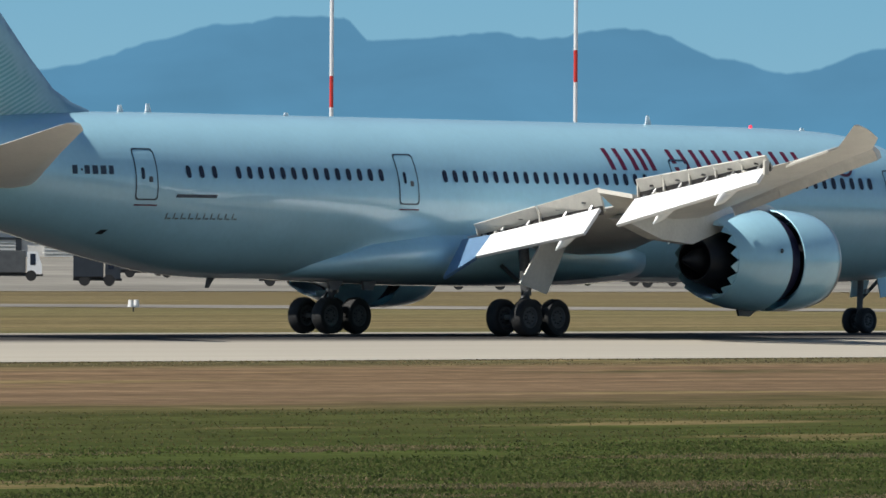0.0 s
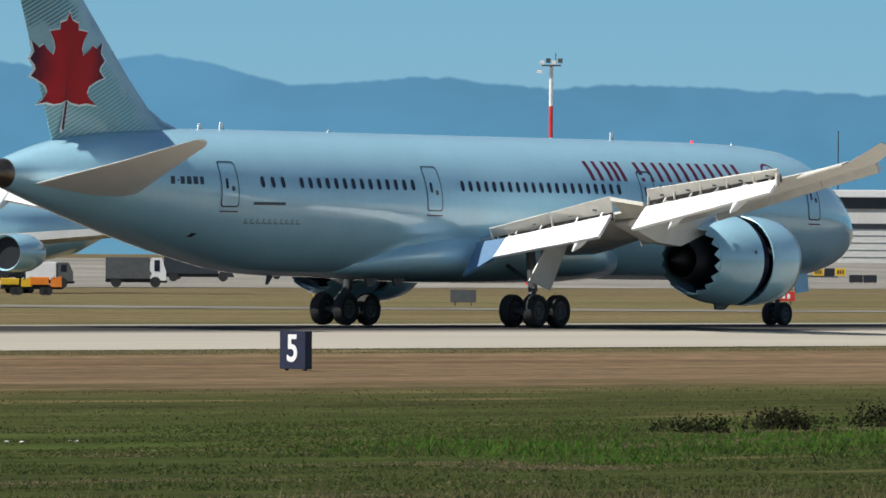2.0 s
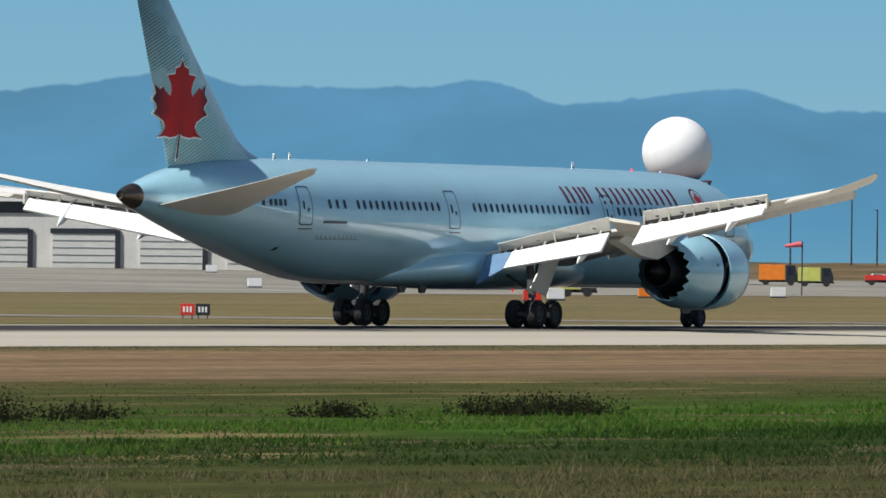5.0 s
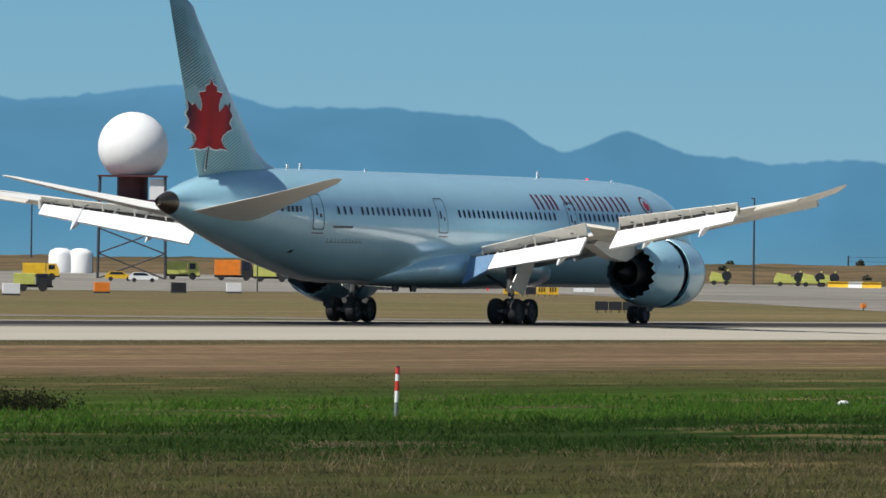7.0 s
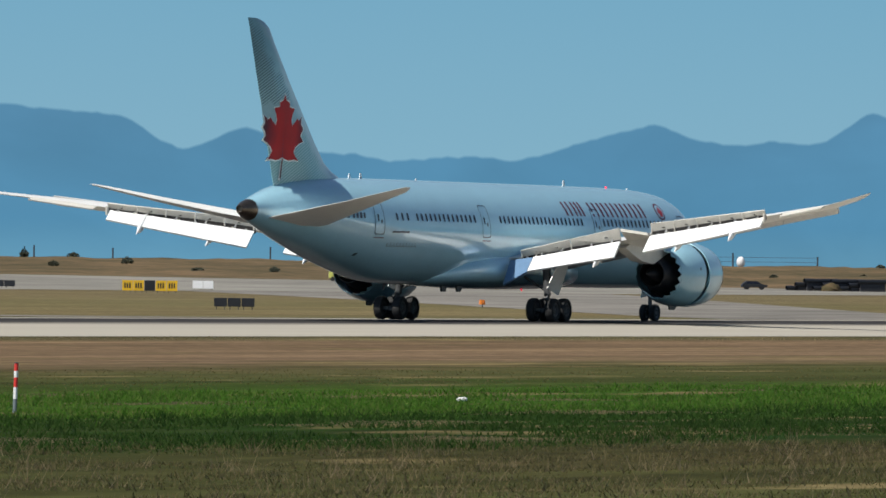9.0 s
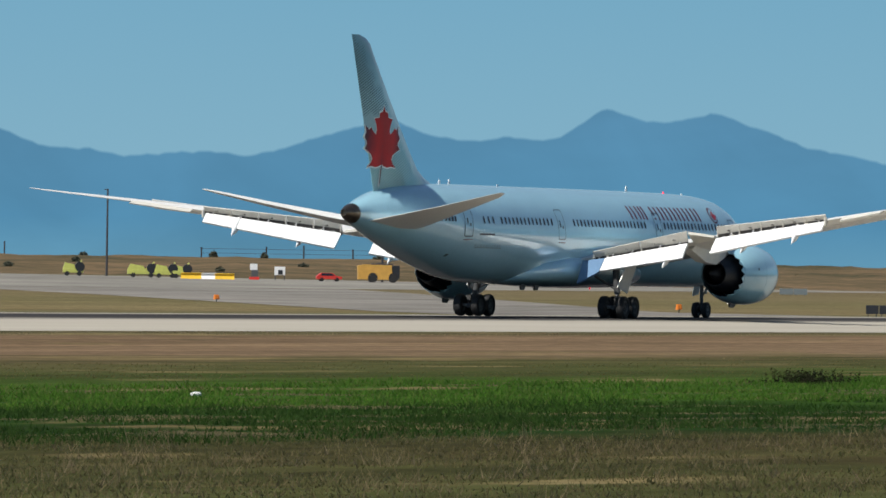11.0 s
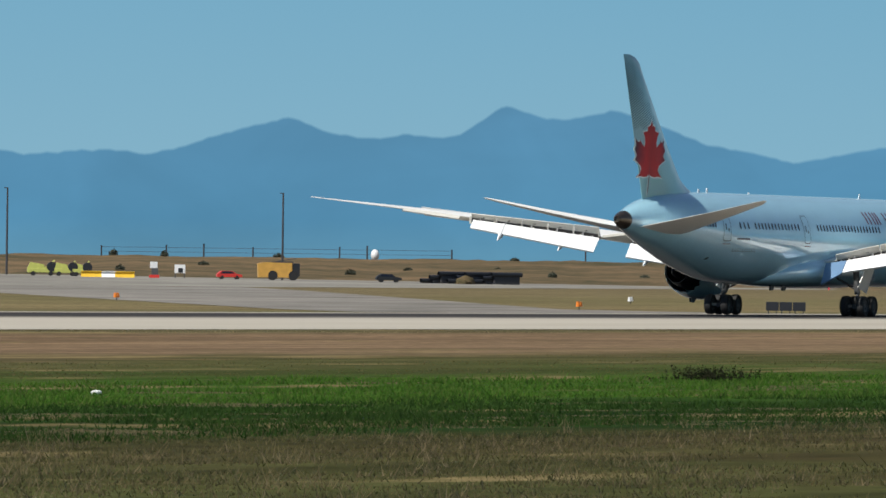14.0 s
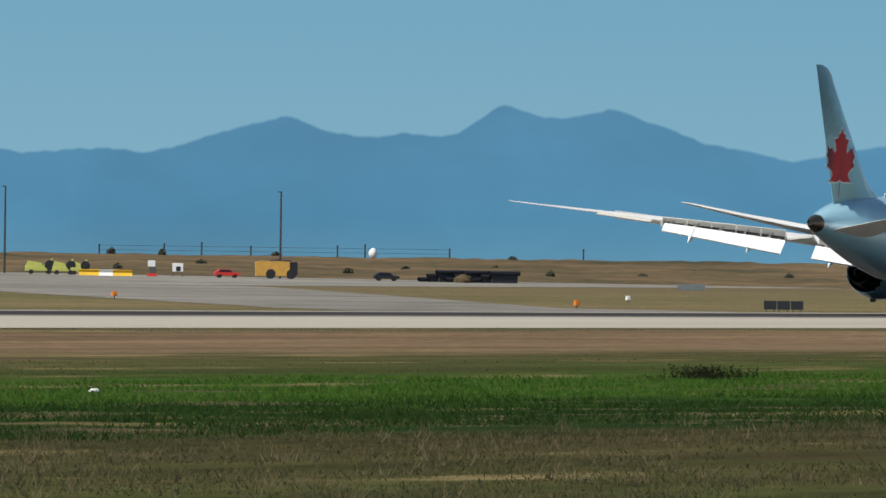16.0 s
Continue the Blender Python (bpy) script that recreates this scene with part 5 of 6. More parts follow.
# fence posts along the bank
for k, b in enumerate((65.2, 65.53, 65.72, 65.97, 66.41, 66.55, 66.98, 67.66, 64.2, 63.4, 63.0)):
    p = placed("fence_post", "weathered dark fence post on the bank", "post", b, 2289, group="posts on the bank")
    zt = 4.25 - p.matrix_basis.translation.z
    part("post", tube((0, 0, zt - 1.6), (0, 0, zt + 1.9 + 0.3 * (k % 3)), 0.16, n=8), DARKPOLE, p)
    part("post_cap", box(-0.2, 0.2, -0.2, 0.2, zt + 1.9 + 0.3 * (k % 3), zt + 2.0 + 0.3 * (k % 3)), DARKPOLE, p)

# wire fence between the posts
rail = tagged(new("wire_fence"), "thin dark wire fence along the top of the bank", "fence")
bearings = (65.2, 65.53, 65.72, 65.97, 66.41, 66.55, 66.98)
for lift in (5.1, 6.0):
    for b0, b1 in zip(bearings, bearings[1:]):
        ends = [Vector((2289 * math.sin(radians(b)), 2289 * math.cos(radians(b)), lift)) for b in (b0, b1)]
        part("wire", tube(ends[0], ends[1], 0.035, n=5), DARKPOLE, rail)


def shrub(bearing, dist, wide, high, lift):
    bm = bmesh.new()
    r = random.Random(int(bearing * 1000))
    for k in range(260):
        a, q = r.uniform(0, math.tau), r.random() ** 0.5
        c = Vector((q * wide / 2 * math.cos(a), q * 0.8 * math.sin(a), r.random() * high * (1.1 - q * 0.6)))
        d = Vector((r.gauss(0, 1), r.gauss(0, 1), r.gauss(0, 1))).normalized() * 0.22
        w = d.cross(Vector((r.gauss(0, 1), r.gauss(0, 1), r.gauss(0, 1)))).normalized() * 0.14
        bm.faces.new([bm.verts.new(v) for v in (c - d, c + w, c + d, c - w)])
    for k in range(5):
        tube((0, 0, -1.0), (r.uniform(-wide / 3, wide / 3), 0, high * 0.7), 0.06, 0.02, n=5, bm=bm)
    ob = part("shrub", bm, HAZYSHRUB, clean=False)
    p = at(bearing, dist)
    ob.matrix_basis = Matrix.Translation((p.x, p.y, lift))
    tagged(ob, "dark shrub growing on the bank", "shrub", "shrubs on the bank")


for b, w, h in ((65.26, 2.6, 1.9), (65.52, 1.8, 1.6), (66.1, 4.5, 1.4), (63.2, 5.0, 1.5), (67.3, 3.5, 1.0), (64.6, 2.5, 1.2), (62.95, 2.5, 2.2)):
    shrub(b, 2287, w, h, 3.9)
for k in range(16):
    shrub(63.1 + 0.37 * k + 0.1 * math.sin(k * 3.1), 2150 + 50 * math.sin(k * 1.9), 3.0 + 1.5 * math.sin(k), 1.0 + 0.4 * math.sin(k * 2.2), at(63.1 + 0.37 * k, 2150).z + 1.2 + 0.7 * math.sin(k * 1.9))


# vehicles and equipment
def wheels_for(v, xs, y, r, w=0.35):
    for x in xs:
        for s in (-1, 1):
            part("wheel", tube((x, s * y - w / 2, r), (x, s * y + w / 2, r), r, n=18), RUBBER, v)


def truck(name, label, bearing, dist, length, high, body, cab, turn=0.0, r=0.55, cab_len=1.9, arch=False):
    v = placed(name, label, "truck", bearing, dist, turn, "vehicles on the far apron")
    h = length / 2
    part("chassis", box(-h, h, -0.5, 0.5, 0.5, 0.85), BLACK, v)
    part("bed", box(-h, h - cab_len - 0.15, -1.2, 1.2, 0.85, high, 0.08), body, v)
    bm = loft([[(h - cab_len, y, 0.7), (h, y, 0.7), (h, y, 1.6), (h - 0.45, y, high * 0.98), (h - cab_len, y, high * 0.98)] for y in (-1.15, 1.15)])
    c = part("cab", bm, cab, v)
    part("side_window", box(h - cab_len + 0.3, h - 0.65, -1.17, 1.17, 1.65, high * 0.9), GLASS, c)
    part("bumper", box(h - 0.05, h + 0.12, -1.1, 1.1, 0.5, 0.75), BLACK, v)
    wheels_for(v, (-h + 1.1, h - 1.1), 1.0, r)
    return v


def car(label, bearing, dist, body, turn=0.0):
    v = placed("car", label, "car", bearing, dist, turn, "vehicles on the far apron")
    prof = [(-2.2, 0.4), (2.2, 0.4), (2.25, 0.8), (1.2, 0.98), (0.5, 1.45), (-1.4, 1.5), (-2.1, 1.0), (-2.25, 0.75)]
    part("body", loft([[(x, y, z) for x, z in prof] for y in (-0.85, 0.85)]), body, v)
    part("side_window", loft([[(x, y, z) for x, z in ((-1.6, 1.02), (0.9, 1.0), (0.42, 1.38), (-1.3, 1.42))] for y in (-0.87, 0.87)]), GLASS, v)
    wheels_for(v, (-1.35, 1.35), 0.78, 0.33, 0.22)
    return v


plough = placed("plough_truck", "orange yellow airport truck parked by a pole", "truck", 66.1, 1990, 4, "vehicles on the far apron")
part("body", loft([[(x, y, z) for x, z in ((-3.6, 0.5), (-3.7, 2.9), (-2.6, 3.15), (2.3, 3.05), (2.4, 0.5), (-0.2, 0.5), (-0.4, 1.35), (-1.0, 1.7), (-1.7, 1.35), (-1.9, 0.5))] for y in (-1.3, 1.3)]), AMBER, plough, "orange yellow bodywork")
part("tail_box", box(2.45, 3.7, -1.2, 1.2, 0.7, 3.0, 0.06), BLACK, plough)
part("rack", box(-1.2, 2.6, -0.9, 0.9, 3.05, 3.35, 0.04), DARKPOLE, plough)
part("rack_bar", tube((-0.5, 0, 3.3), (3.2, 0, 3.9), 0.06, n=6), DARKPOLE, plough)
wheels_for(plough, (-1.05, 2.6), 1.15, 0.85)
car("small red car parked on the apron", 65.85, 1990, CARRED, 8)
hut = placed("service_hut", "white and red equipment cabinet", "cabinet", 65.47, 1990, 0)
part("base", box(-0.9, 0.9, -0.6, 0.6, 0, 0.5, 0.04), CARRED, hut)
part("cabinet_body", box(-0.5, 0.7, -0.5, 0.5, 0.5, 1.7, 0.04), GEARGREY, hut)
part("head_box", box(-0.75, 0.55, -0.5, 0.5, 1.7, 2.8, 0.06), WHITE, hut)
cab2 = placed("equipment_cabinet", "pale grey equipment cabinet with a dark opening", "cabinet", 65.6, 1990, 0)
part("cabinet_body", box(-0.95, 0.95, -0.5, 0.5, 0.9, 2.4, 0.05), WHITE, cab2)
part("opening", box(-0.3, 0.5, -0.54, -0.49, 1.0, 1.8), BLACK, cab2)
for x in (-0.8, 0.8):
    part("leg", box(x - 0.1, x + 0.1, -0.4, 0.4, 0, 0.9), GEARGREY, cab2)
# row of yellow sweepers and brushes
for b, w in ((64.9, 5.2), (65.02, 4.0), (65.1, 3.2), (64.55, 3.6)):
    s = placed("runway_sweeper", "lime yellow runway sweeper with dark brush drums", "sweeper", b, 1985, 3, "vehicles on the far apron")
    part("frame", box(-w / 2, w / 2, -0.7, 0.7, 0.55, 1.3, 0.1), LIME, s, "lime yellow frame")
    part("hood", loft([[(x, y, z) for x, z in ((-w / 2, 1.3), (w * 0.1, 1.3), (w * 0.05, 2.0), (-w * 0.4, 2.35))] for y in (-0.6, 0.6)]), LIME, s)
    part("brush_drum", tube((w * 0.32, -0.8, 1.6), (w * 0.32, 0.8, 1.6), 0.85, n=18), BLACK, s, "dark brush drum")
    part("arm", tube((w * 0.1, 0, 1.3), (w * 0.42, 0, 2.7), 0.12, n=8), LIME, s)
    wheels_for(s, (-w * 0.3, w * 0.3), 0.75, 0.4)
for b, ln, m in ((65.15, 3.6, YELLOW), (65.24, 2.6, WHITE), (65.32, 3.4, YELLOW)):
    s = placed("snow_plough", "long snow plough unit lying on the apron", "plough", b, 1975, 3, "plough blades")
    part("blade", loft([[(x, y, z) for y, z in ((-0.3, 0.0), (0.1, 0.15), (0.25, 0.6), (0.0, 1.05), (-0.1, 1.0), (0.1, 0.6))] for x in (-ln / 2, ln / 2)]), m, s)
    part("mount", box(-0.3, 0.3, 0.2, 0.8, 0.2, 0.7, 0.03), BLACK, s)
# pipes
for k in range(9):
    b = 66.9 + 0.045 * k
    p = placed("drain_pipe", "black plastic drain pipe in a stack", "pipe", b, 1990, 28, "stacked black pipes")
    ring = [(0.42 * math.cos(a), 0.42 * math.sin(a)) for a in (q * math.tau / 16 for q in range(16))]
    lift = 0.42 if k % 3 == 0 else (1.05 if k % 3 == 1 else 1.7)
    part("tube", loft([[(x, y * f, lift + z * f) for y, z in ring] for x, f in ((-3, 1), (3, 1), (3, 0.85), (-3, 0.85))], caps=False), BLACK, p)
    for x in (-2.0, 0, 2.0):
        part("rib", tube((x - 0.06, 0, lift), (x + 0.06, 0, lift), 0.45, n=16), BLACK, p)
    part("chock", box(-2.5, 2.5, -0.25, 0.25, 0, max(0.05, lift - 0.4)), DARKPOLE, p)
heap = bmesh.new()
bmesh.ops.create_icosphere(heap, subdivisions=3, radius=1)
for v in heap.verts:
    v.co = Vector((v.co.x * 2.4, v.co.y * 1.6, v.co.z * 1.5)) * (1 + 0.2 * noise.noise(v.co * 2))
mound = part("earth_mound", heap, DYKE, smooth=True)
mound.matrix_basis = Matrix.Translation(at(67.05, 1975))
tagged(mound, "small heap of brown earth by the pipes", "mound")
ball = placed("white_dome", "small bright white dome on the bank", "dome", 66.59, 2280)
bm = bmesh.new()
bmesh.ops.create_uvsphere(bm, u_segments=20, v_segments=14, radius=0.85)
dome = part("dome", bm, WHITE, ball, smooth=True)
dome.matrix_basis = Matrix.Translation((0, 0, 5.0 - ball.matrix_basis.translation.z)) @ Matrix.Diagonal((1, 1, 1.35, 1))
part("dome_stand", tube((0, 0, 1.5), (0, 0, 4.3 - ball.matrix_basis.translation.z), 0.2, n=8), GEARGREY, ball)
car("dark parked car beside the bank", 66.66, 1990, BLACK, 10)
# apron vehicles farther back along the bank
truck("orange_truck", "orange dump truck parked on the far apron", 62.08, 1800, 6.2, 3.3, ORANGE, BLACK)
truck("fire_truck", "lime yellow fire truck parked on the far apron", 62.27, 1780, 5.6, 3.0, LIME, BLACK)
truck("yellow_truck", "yellow service truck on the far apron", 61.1, 1700, 5.5, 2.6, YELLOW, YELLOW)
truck("lime_truck", "lime yellow service truck on the apron", 61.06, 1350, 4.6, 2.2, LIME, BLACK)
truck("lime_truck", "lime yellow airport vehicle on the far apron", 61.82, 1800, 5.4, 2.9, LIME, LIME)
truck("red_trailer", "low dark red flatbed truck on the far apron", 62.66, 1850, 9.0, 1.7, CARRED, DARKPOLE)
car("white car on the far apron", 61.62, 1700, WHITE, 0)
car("yellow car on the far apron", 61.5, 1720, YELLOW, 0)
car("white car on the far apron", 62.6, 1950, WHITE, 6)
for b, r, m, t in ((61.41, 1330, ORANGE, "orange equipment crate"), (60.83, 1150, CARRED, "red equipment crate"), (62.08, 1400, WHITE, "white equipment crate"), (61.8, 1380, BLACK, "black equipment crate"), (60.95, 1200, WHITE, "white equipment crate"), (59.42, 1500, WHITE, "white equipment crate"), (59.2, 1900, WHITE, "white equipment crate")):
    c = placed("equipment_crate", t + " on the grass", "crate", b, r, 6, "equipment crates")
    part("crate_body", box(-0.9, 0.9, -0.6, 0.6, 0.15, 1.25, 0.05), m, c)
    part("skid", box(-0.95, 0.95, -0.65, 0.65, -0.05, 0.15), DARKPOLE, c)
for k, b in enumerate((61.2, 61.3)):
    t = placed("white_tank", "large white round storage tank", "tank", b, 1950, group="white tanks")
    ring = [(2.1 * math.cos(a), 2.1 * math.sin(a)) for a in (q * math.tau / 28 for q in range(28))]
    part("tank_shell", loft([[(x * f, y * f, z) for x, y in ring] for z, f in ((0, 1), (3.2, 1), (3.8, 0.86), (4.2, 0.5), (4.3, 0.1))]), WHITE, t, smooth=True)
    part("tank_ladder", box(2.05, 2.2, -0.2, 0.2, 0, 3.4), GEARGREY, t)
sock = placed("windsock", "faded red windsock on a pole", "windsock", 62.2, 1500, 0)
part("pole", tube((0, 0, 0), (0, 0, 7.2), 0.09, n=8), DARKPOLE, sock)
part("sock", tube((-0.1, 0, 6.9), (-2.3, 0, 6.6), 0.42, 0.2, n=14), PINK, sock, "faded red cloth sock")

# radome on its tower
rad = placed("radar_tower", "white radome on a dark lattice tower", "radar tower", 61.56, 1800)
bm = bmesh.new()
bmesh.ops.create_icosphere(bm, subdivisions=5, radius=5.6)
for v in bm.verts:
    if v.co.z < -4.6:
        v.co.z = -4.6
dome = part("radome", bm, WHITE, rad, "white radome", smooth=True)
z0 = rad.matrix_basis.translation.z
dome.matrix_basis = Matrix.Translation((0, 0, 21.5 - z0))
part("top_light", tube((0, 0, 27.0 - z0), (0, 0, 27.5 - z0), 0.7, 0.5, n=14), WHITE, dome)
part("drum", tube((0, 0, 12.8 - z0), (0, 0, 16.9 - z0), 2.5, n=20), DARKREDSTEEL, rad, "dark red equipment drum")
for z in (12.8, 16.7):
    part("deck", box(-5.6, 5.6, -5.6, 5.6, z - z0, z - z0 + 0.25), DARKREDSTEEL, rad)
for sx in (-1, 1):
    for sy in (-1, 1):
        part("leg", tube((sx * 5.4, sy * 5.4, 0), (sx * 5.2, sy * 5.2, 16.8 - z0), 0.22, n=8), DARKPOLE, rad)
    for k in range(3):
        part("cross_brace", tube((sx * 5.3, -5.3, 4 * k), (sx * 5.3, 5.3, 4 * k + 4), 0.12, n=6), DARKPOLE, rad)
        part("cross_brace", tube((-sx * 5.3, -5.3, 4 * k), (sx * 5.3, -5.3, 4 * k + 4), 0.12, n=6), DARKPOLE, rad)
part("cabin", box(2.7, 5.2, -5.0, -1.5, 13.1 - z0, 16.4 - z0, 0.05), WHITE, rad)

# wind turbine
wt = placed("wind_turbine", "white three-bladed wind turbine", "turbine", 57.92, 3000)
z0 = wt.matrix_basis.translation.z
hub_z = 3.06 + 3000 * math.tan(radians(0.722)) - z0
part("tower", tube((0, 0, 0), (0, 0, hub_z), 0.9, 0.4, n=14), WHITE, wt)
part("nacelle", box(-0.6, 0.6, -1.5, 1.5, hub_z - 0.5, hub_z + 0.6, 0.2), WHITE, wt)
for a in (52, 172, 300):
    c, s = math.cos(radians(a)), math.sin(radians(a))
    part("blade", plate([(0.2 * s, -1.6, hub_z - 0.2 * c), (2 * c + 0.5 * -s, -1.6, hub_z + 2 * s + 0.5 * c), (6.0 * c, -1.6, hub_z + 6.0 * s), (2 * c - 0.3 * -s, -1.6, hub_z + 2 * s - 0.3 * c)], 0.15), WHITE, wt)


# buildings
def hall(name, label, b0, b1, dist, high, wall, bays, fascia, dark_band, door_mat):
    """A long flat-roofed hangar facing the field, with door bays."""
    mid = (b0 + b1) / 2
    half = dist * math.tan(radians((b1 - b0) / 2))
    h = placed(name, label, "building", mid, dist)
    w = part("wall", box(-half, half, 0, 30, -0.6, high, 0), wall, h)
    part("roof", box(-half - 0.8, half + 0.8, -1.0, 31, high, high + fascia, 0.1), WHITE, h, "white roof edge")
    if dark_band:
        part("window_band", box(-half + 0.2, half - 0.2, -0.25, 0.1, high - dark_band, high - 0.05), DARKPANEL, h, "dark glazed band")
    step = 2 * half / bays
    for k in range(bays):
        x = -half + step * k
        d = part("hangar_door", box(x + step * 0.14, x + step * 0.86, -0.3, 0.1, -0.5, high * 0.56), door_mat, h, "grey roller door")
        part("door_head", box(x + step * 0.12, x + step * 0.88, -0.42, -0.28, high * 0.52, high * 0.6), DARKPANEL, d)
        part("door_edge", box(x + step * 0.86, x + step * 0.92, -0.42, 0.1, -0.5, high * 0.58), DARKPANEL, d)
        for q in range(4):
            part("door_rib", box(x + step * 0.15, x + step * 0.85, -0.36, -0.29, high * (0.08 + 0.11 * q), high * (0.08 + 0.11 * q) + 0.12), DARKPANEL if door_mat is BLACK else MARKGREY, d)
    return h, half


ops, half = hall("operations_hangar", "pale grey operations building with roller doors and white roof", 56.55, 59.66, 2000, 11.6, CONCRETE, 7, 1.3, 2.0, DOORGREY)
panel = part("emblem_panel", box(22.2, 27.8, -0.3, -0.2, 8.2, 9.8, 0.03), DARKBLUE, ops, "dark blue sign panel")
for x in (22.9, 24.4, 25.9):
    part("mark", box(x, x + 1.1, -0.36, -0.29, 8.5, 9.5), WHITE, panel, "plain white mark")
for x in (28.6, 29.7, 30.5, 31.3, 32.1):
    part("lettering_bar", box(x, x + 0.6, -0.34, -0.24, 8.5, 9.4), WHITE, ops)
cut = bpy.data.curves.new("wall_lettering", "FONT")
cut.body = "Operations"
cut.size = 1.62
cut.extrude = 0.1
cut.offset = 0.03
tmp = new("wall_lettering_curve", cut)
bpy.context.view_layer.update()
letters = bpy.data.meshes.new_from_object(tmp)
bpy.data.objects.remove(tmp)
letters.materials.clear()
letters.materials.append(WHITE)
wall_letters = new("wall_lettering", letters)
wall_letters.parent = ops
wall_letters["label"] = "raised white letters reading Operations"
wall_letters.matrix_basis = Matrix.Translation((33.1, -0.3, 8.45)) @ Matrix.Rotation(radians(90), 4, "X")
hall("dark_hangar", "black clad hangar beside the operations building", 59.66, 60.74, 1980, 10.8, BLACK, 1, 0.4, 0, BLACK)
term, half = hall("terminal_building", "terminal with white wall, dark glazing and white roof", 53.3, 56.2, 1500, 14.2, CONCRETE, 8, 0.9, 2.7, DOORGREY)
part("white_wall", box(-half, half, -1.2, 0.0, 7.0, 11.4, 0.1), WHITE, term, "white upper wall")
part("canopy", box(-half, half, -2.6, 0.0, 6.4, 6.9, 0.05), DARKPANEL, term)
for k in range(12):
    x = -half + half / 6 * (k + 0.5)
    part("pillar", box(x - 0.5, x + 0.5, -2.4, -1.7, -0.5, 6.4), CONCRETE, term)
far_hall, half = hall("far_hangar", "distant pale hangar across the apron", 46.0, 50.6, 2100, 6.0, CONCRETE, 9, 0.6, 0, DOORGREY)

# containers and carts in front of the terminal
for k in range(16):
    b = 54.3 + 0.075 * k
    c = placed("freight_container", ("red" if k % 2 else "dark") + " freight container in a row", "container", b, 1400, 0, "freight containers")
    part("box_body", box(-0.85, 0.85, -0.8, 0.8, 0.35, 2.0, 0.05), PINK if k % 2 else DARKPANEL, c)
    part("dolly", box(-0.9, 0.9, -0.85, 0.85, 0.0, 0.35, 0.03), GEARGREY, c)
for b, m in ((53.2, WHITE), (52.5, GREYBOARD), (50.4, WHITE)):
    truck("apron_tractor", "small service truck on the apron", b, 1300, 4.4, 2.0, m, DARKPANEL)
truck("fire_truck", "lime yellow fire truck on the apron", 53.50, 1450, 6.0, 3.0, LIME, LIME)
truck("lime_truck", "lime yellow and black service truck on the apron", 54.03, 1400, 5.2, 2.3, LIME, BLACK)
car("white car on the apron", 53.81, 1330, WHITE, 4)
truck("fire_truck", "lime yellow fire truck with a dark cab on the apron", 50.28, 1150, 7.0, 3.4, LIME, DARKPANEL, cab_len=3.4)
truck("baggage_tractor", "small orange baggage tractor on the apron", 52.58, 930, 2.6, 1.5, ORANGE, ORANGE, r=0.35, cab_len=0.9)
truck("baggage_tractor", "small yellow baggage tractor on the apron", 52.43, 930, 2.6, 1.4, YELLOW, YELLOW, r=0.35, cab_len=0.9)


# parked airliner behind
jet = tagged(new("parked_airliner"), "parked pale blue airliner with a dark blue fin", "airliner")
jet.matrix_basis = Matrix.Translation(at(52.17, 985)) @ Matrix.Rotation(radians(188), 4, "Z")
rings = []
for x, r, zc in ((29, 0.3, 4.6), (28, 1.4, 4.8), (25, 2.6, 5.2), (20, 2.9, 5.4), (-10, 2.9, 5.4), (-18, 2.5, 5.8), (-25, 1.4, 6.5), (-30, 0.4, 7.0)):
    rings.append([(x, r * math.cos(a), zc + r * math.sin(a)) for a in (q * math.tau / 32 for q in range(32))])
part("fuselage", loft(rings), PAINT, jet, smooth=True)
part("fin", loft([[(x, s * 0.2, z) for x, z in ((-16.5, 8.0), (-24.6, 18.9), (-29.0, 19.0), (-27.4, 7.2))] for s in (-1, 1)]), NAVY, jet, "dark blue and grey fin")
part("fin_tip", loft([[(x, s * 0.21, z) for x, z in ((-23.2, 17.0), (-24.6, 18.92), (-29.02, 19.02), (-28.75, 17.0))] for s in (-1, 1)]), WINGGREY, jet, "grey fin tip")
for s in (-1, 1):
    part("wing", loft([[(6, s * 2.5, 4.0), (-4, s * 2.5, 4.0), (-4, s * 2.5, 4.6), (6, s * 2.5, 4.9)], [(-9, s * 28, 6.6), (-11.5, s * 28, 6.6), (-11.5, s * 28, 6.75), (-9, s * 28, 6.8)]]), WINGGREY, jet)
    part("tailplane", loft([[(-22, s * 1, 6.8), (-27, s * 1, 6.8), (-27, s * 1, 7.1), (-22, s * 1, 7.2)], [(-27.5, s * 9.5, 7.8), (-29.5, s * 9.5, 7.8), (-29.5, s * 9.5, 7.9), (-27.5, s * 9.5, 7.95)]]), WINGGREY, jet)
    part("engine", revolve([(9.5, 1.4), (9.7, 1.55), (8, 1.7), (6, 1.6), (4.6, 1.2), (4.6, 0.6)], 0, s * 9.5, 3.5, 28), PAINT, jet, smooth=True)
    part("fan", tube((8.6, s * 9.5, 3.5), (9.1, s * 9.5, 3.5), 1.42, n=28), BLACK, jet, "dark engine fan")
    part("main_gear", tube((-1, s * 4.9, 0.6), (-1, s * 4.6, 4.0), 0.3, n=10), GEARGREY, jet)
    for x in (-1.8, -0.2):
        part("wheel", tube((x, s * 4.9 - 0.7, 0.65), (x, s * 4.9 + 0.7, 0.65), 0.65, n=20), RUBBER, jet)
part("nose_gear", tube((23, 0, 0.4), (23, 0, 3.0), 0.2, n=10), GEARGREY, jet)
part("nose_wheel", tube((23, -0.4, 0.5), (23, 0.4, 0.5), 0.5, n=18), RUBBER, jet)

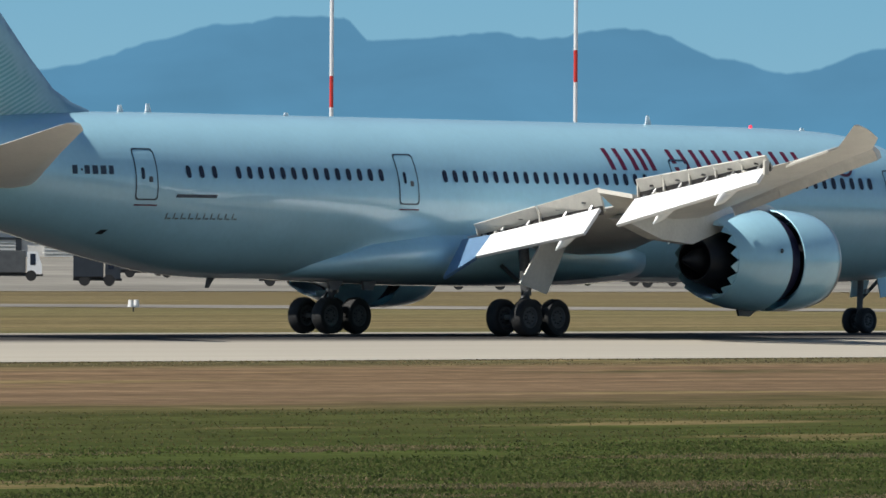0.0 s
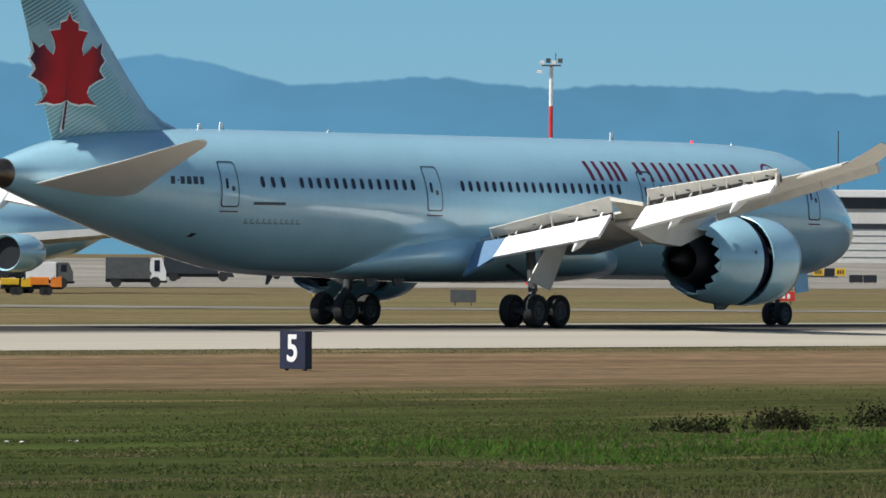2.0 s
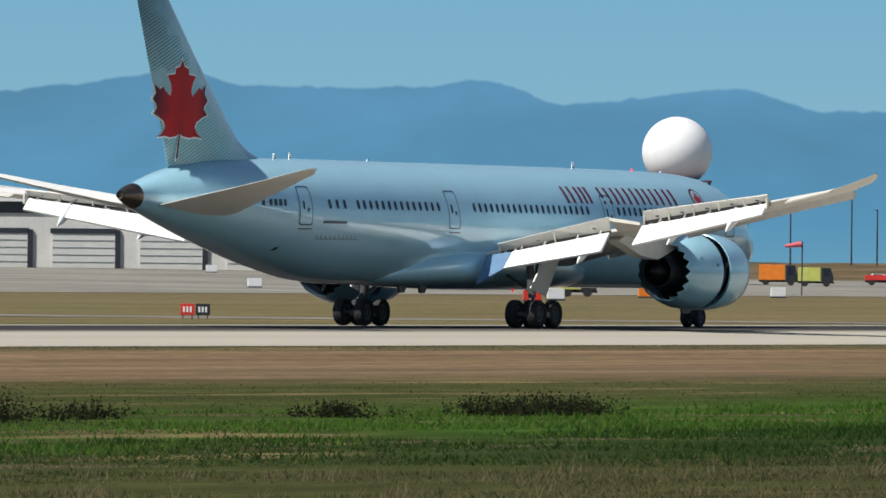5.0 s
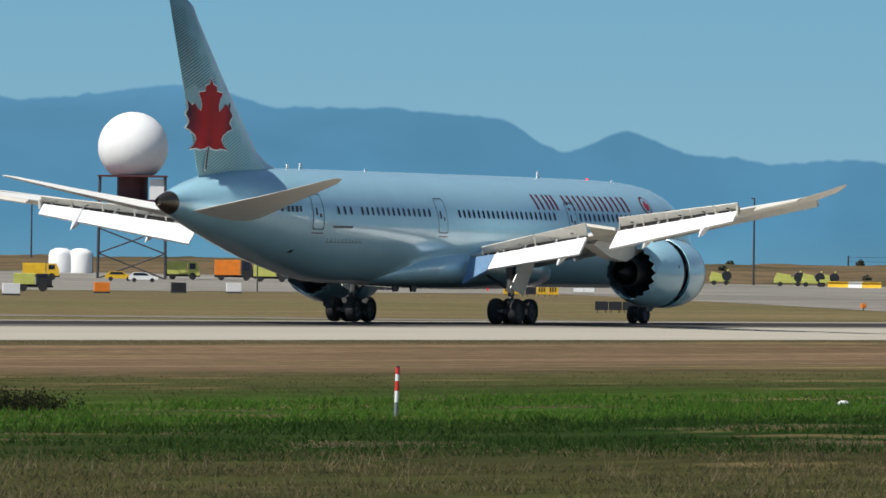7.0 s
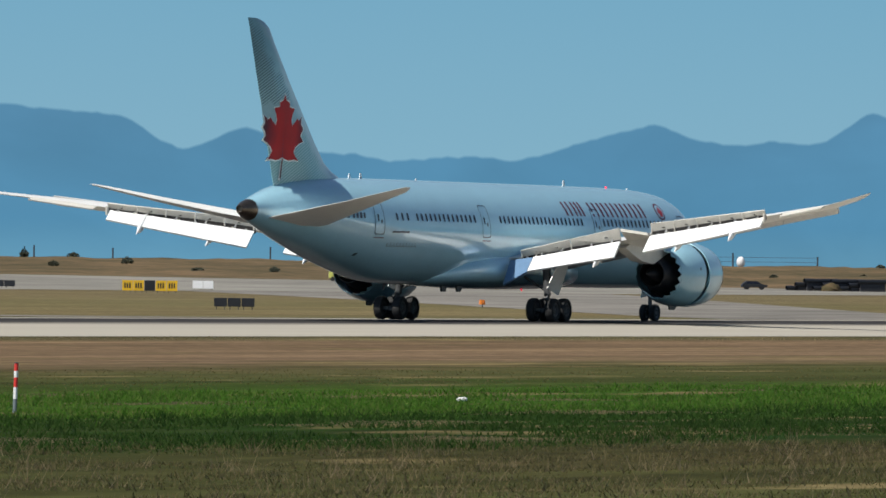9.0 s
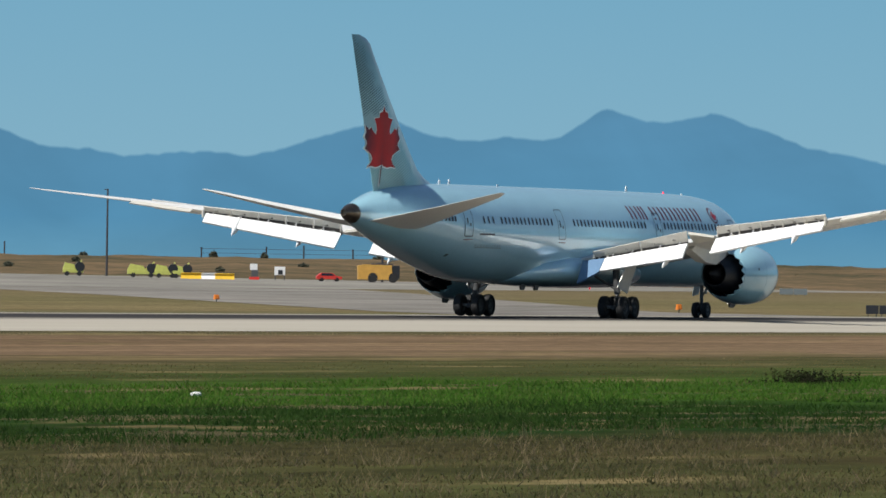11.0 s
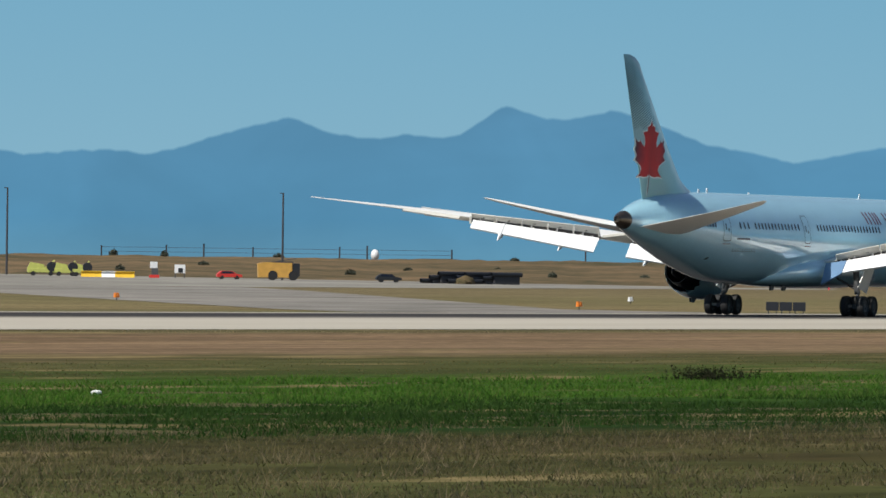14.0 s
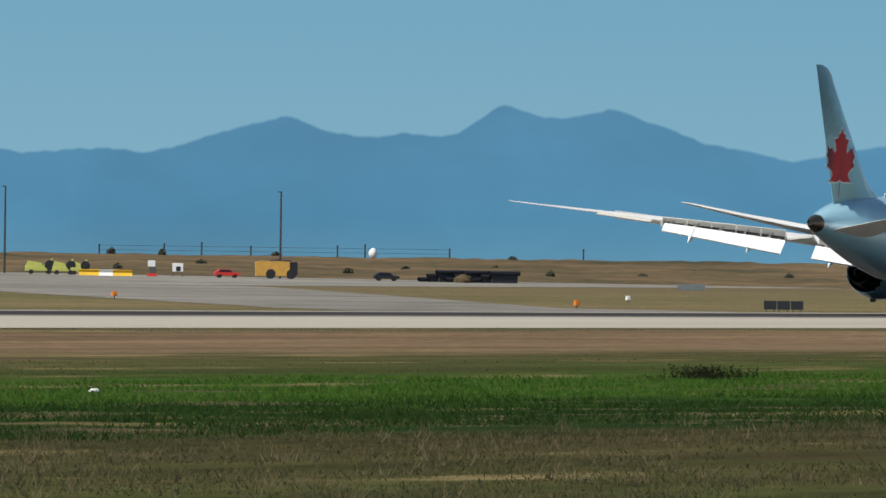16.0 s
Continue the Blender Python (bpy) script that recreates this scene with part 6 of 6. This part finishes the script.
# more vehicles along the apron edge
tints = (DARKPANEL, WHITE, GREYBOARD, DARKPANEL, GREYBOARD, WHITE, DARKPANEL, GREYBOARD, WHITE, DARKPANEL)
for k in range(24):
    b = 46.4 + 0.3 * k + 0.11 * math.sin(k * 2.3)
    words = {DARKPANEL: "dark", WHITE: "white", GREYBOARD: "grey"}[tints[k % 10]]
    truck("apron_van", words + " service van parked on the apron", b, 1180 + 90 * math.sin(k * 1.7), 4.6 + 1.6 * (k % 3), 2.1 + 0.5 * (k % 4), tints[k % 10], tints[(k + 3) % 10], cab_len=1.5)
def motions():
    # the landing roll: the plane slows from about 36 to 17 m/s along the runway
    roll_out = [
        (0, 318.51),
        (0.5, 336.42),
        (1, 354.14),
        (1.5, 371.56),
        (2, 388.67),
        (2.5, 405.53),
        (3, 422.17),
        (5.5, 501.71),
        (6, 516.31),
        (6.5, 530.56),
        (7, 544.54),
        (7.5, 558.19),
        (8, 571.57),
        (10.5, 638.33),
        (11, 649.80),
        (11.5, 660.74),
        (12, 671.23),
        (12.5, 681.26),
        (13, 690.84),
        (13.5, 700.08),
        (14, 709.14),
        (14.5, 718.10),
        (15, 726.96),
        (15.5, 735.67),
        (16, 744.20),
    ]
    walk(airliner, [(t, pose(x, 276.42, 0.0, 0, 0.194, 0.233)) for t, x in roll_out])
    # the reverser sleeves slide shut after the eighth second
    for sleeve in sleeves:
        walk(sleeve, [(0, pose(-0.56, 0, 0)), (8.2, pose(-0.56, 0, 0)), (8.7, pose(-0.48, 0, 0)), (9.8, pose(0.1, 0, 0)), (10.3, pose(0.17, 0, 0)), (16, pose(0.17, 0, 0))])
    # wheels turn with the way covered
    times = [r[0] for r in roll_out]
    ways = [r[1] for r in roll_out]
    steps = [k / 30 for k in range(481)]
    covered = [float(np.interp(t, times, ways)) - ways[0] for t in steps]
    for hub, at, r in wheels:
        rows, turn = [], 0.0
        for k, t in enumerate(steps):
            if k:
                # rims repeat nine times a turn, so whole ninths are left out
                turn += math.degrees((covered[k] - covered[k - 1]) / r) % 40
            rows.append((t, pose(*at, 0, turn, 0)))
        walk(hub, rows)


motions()
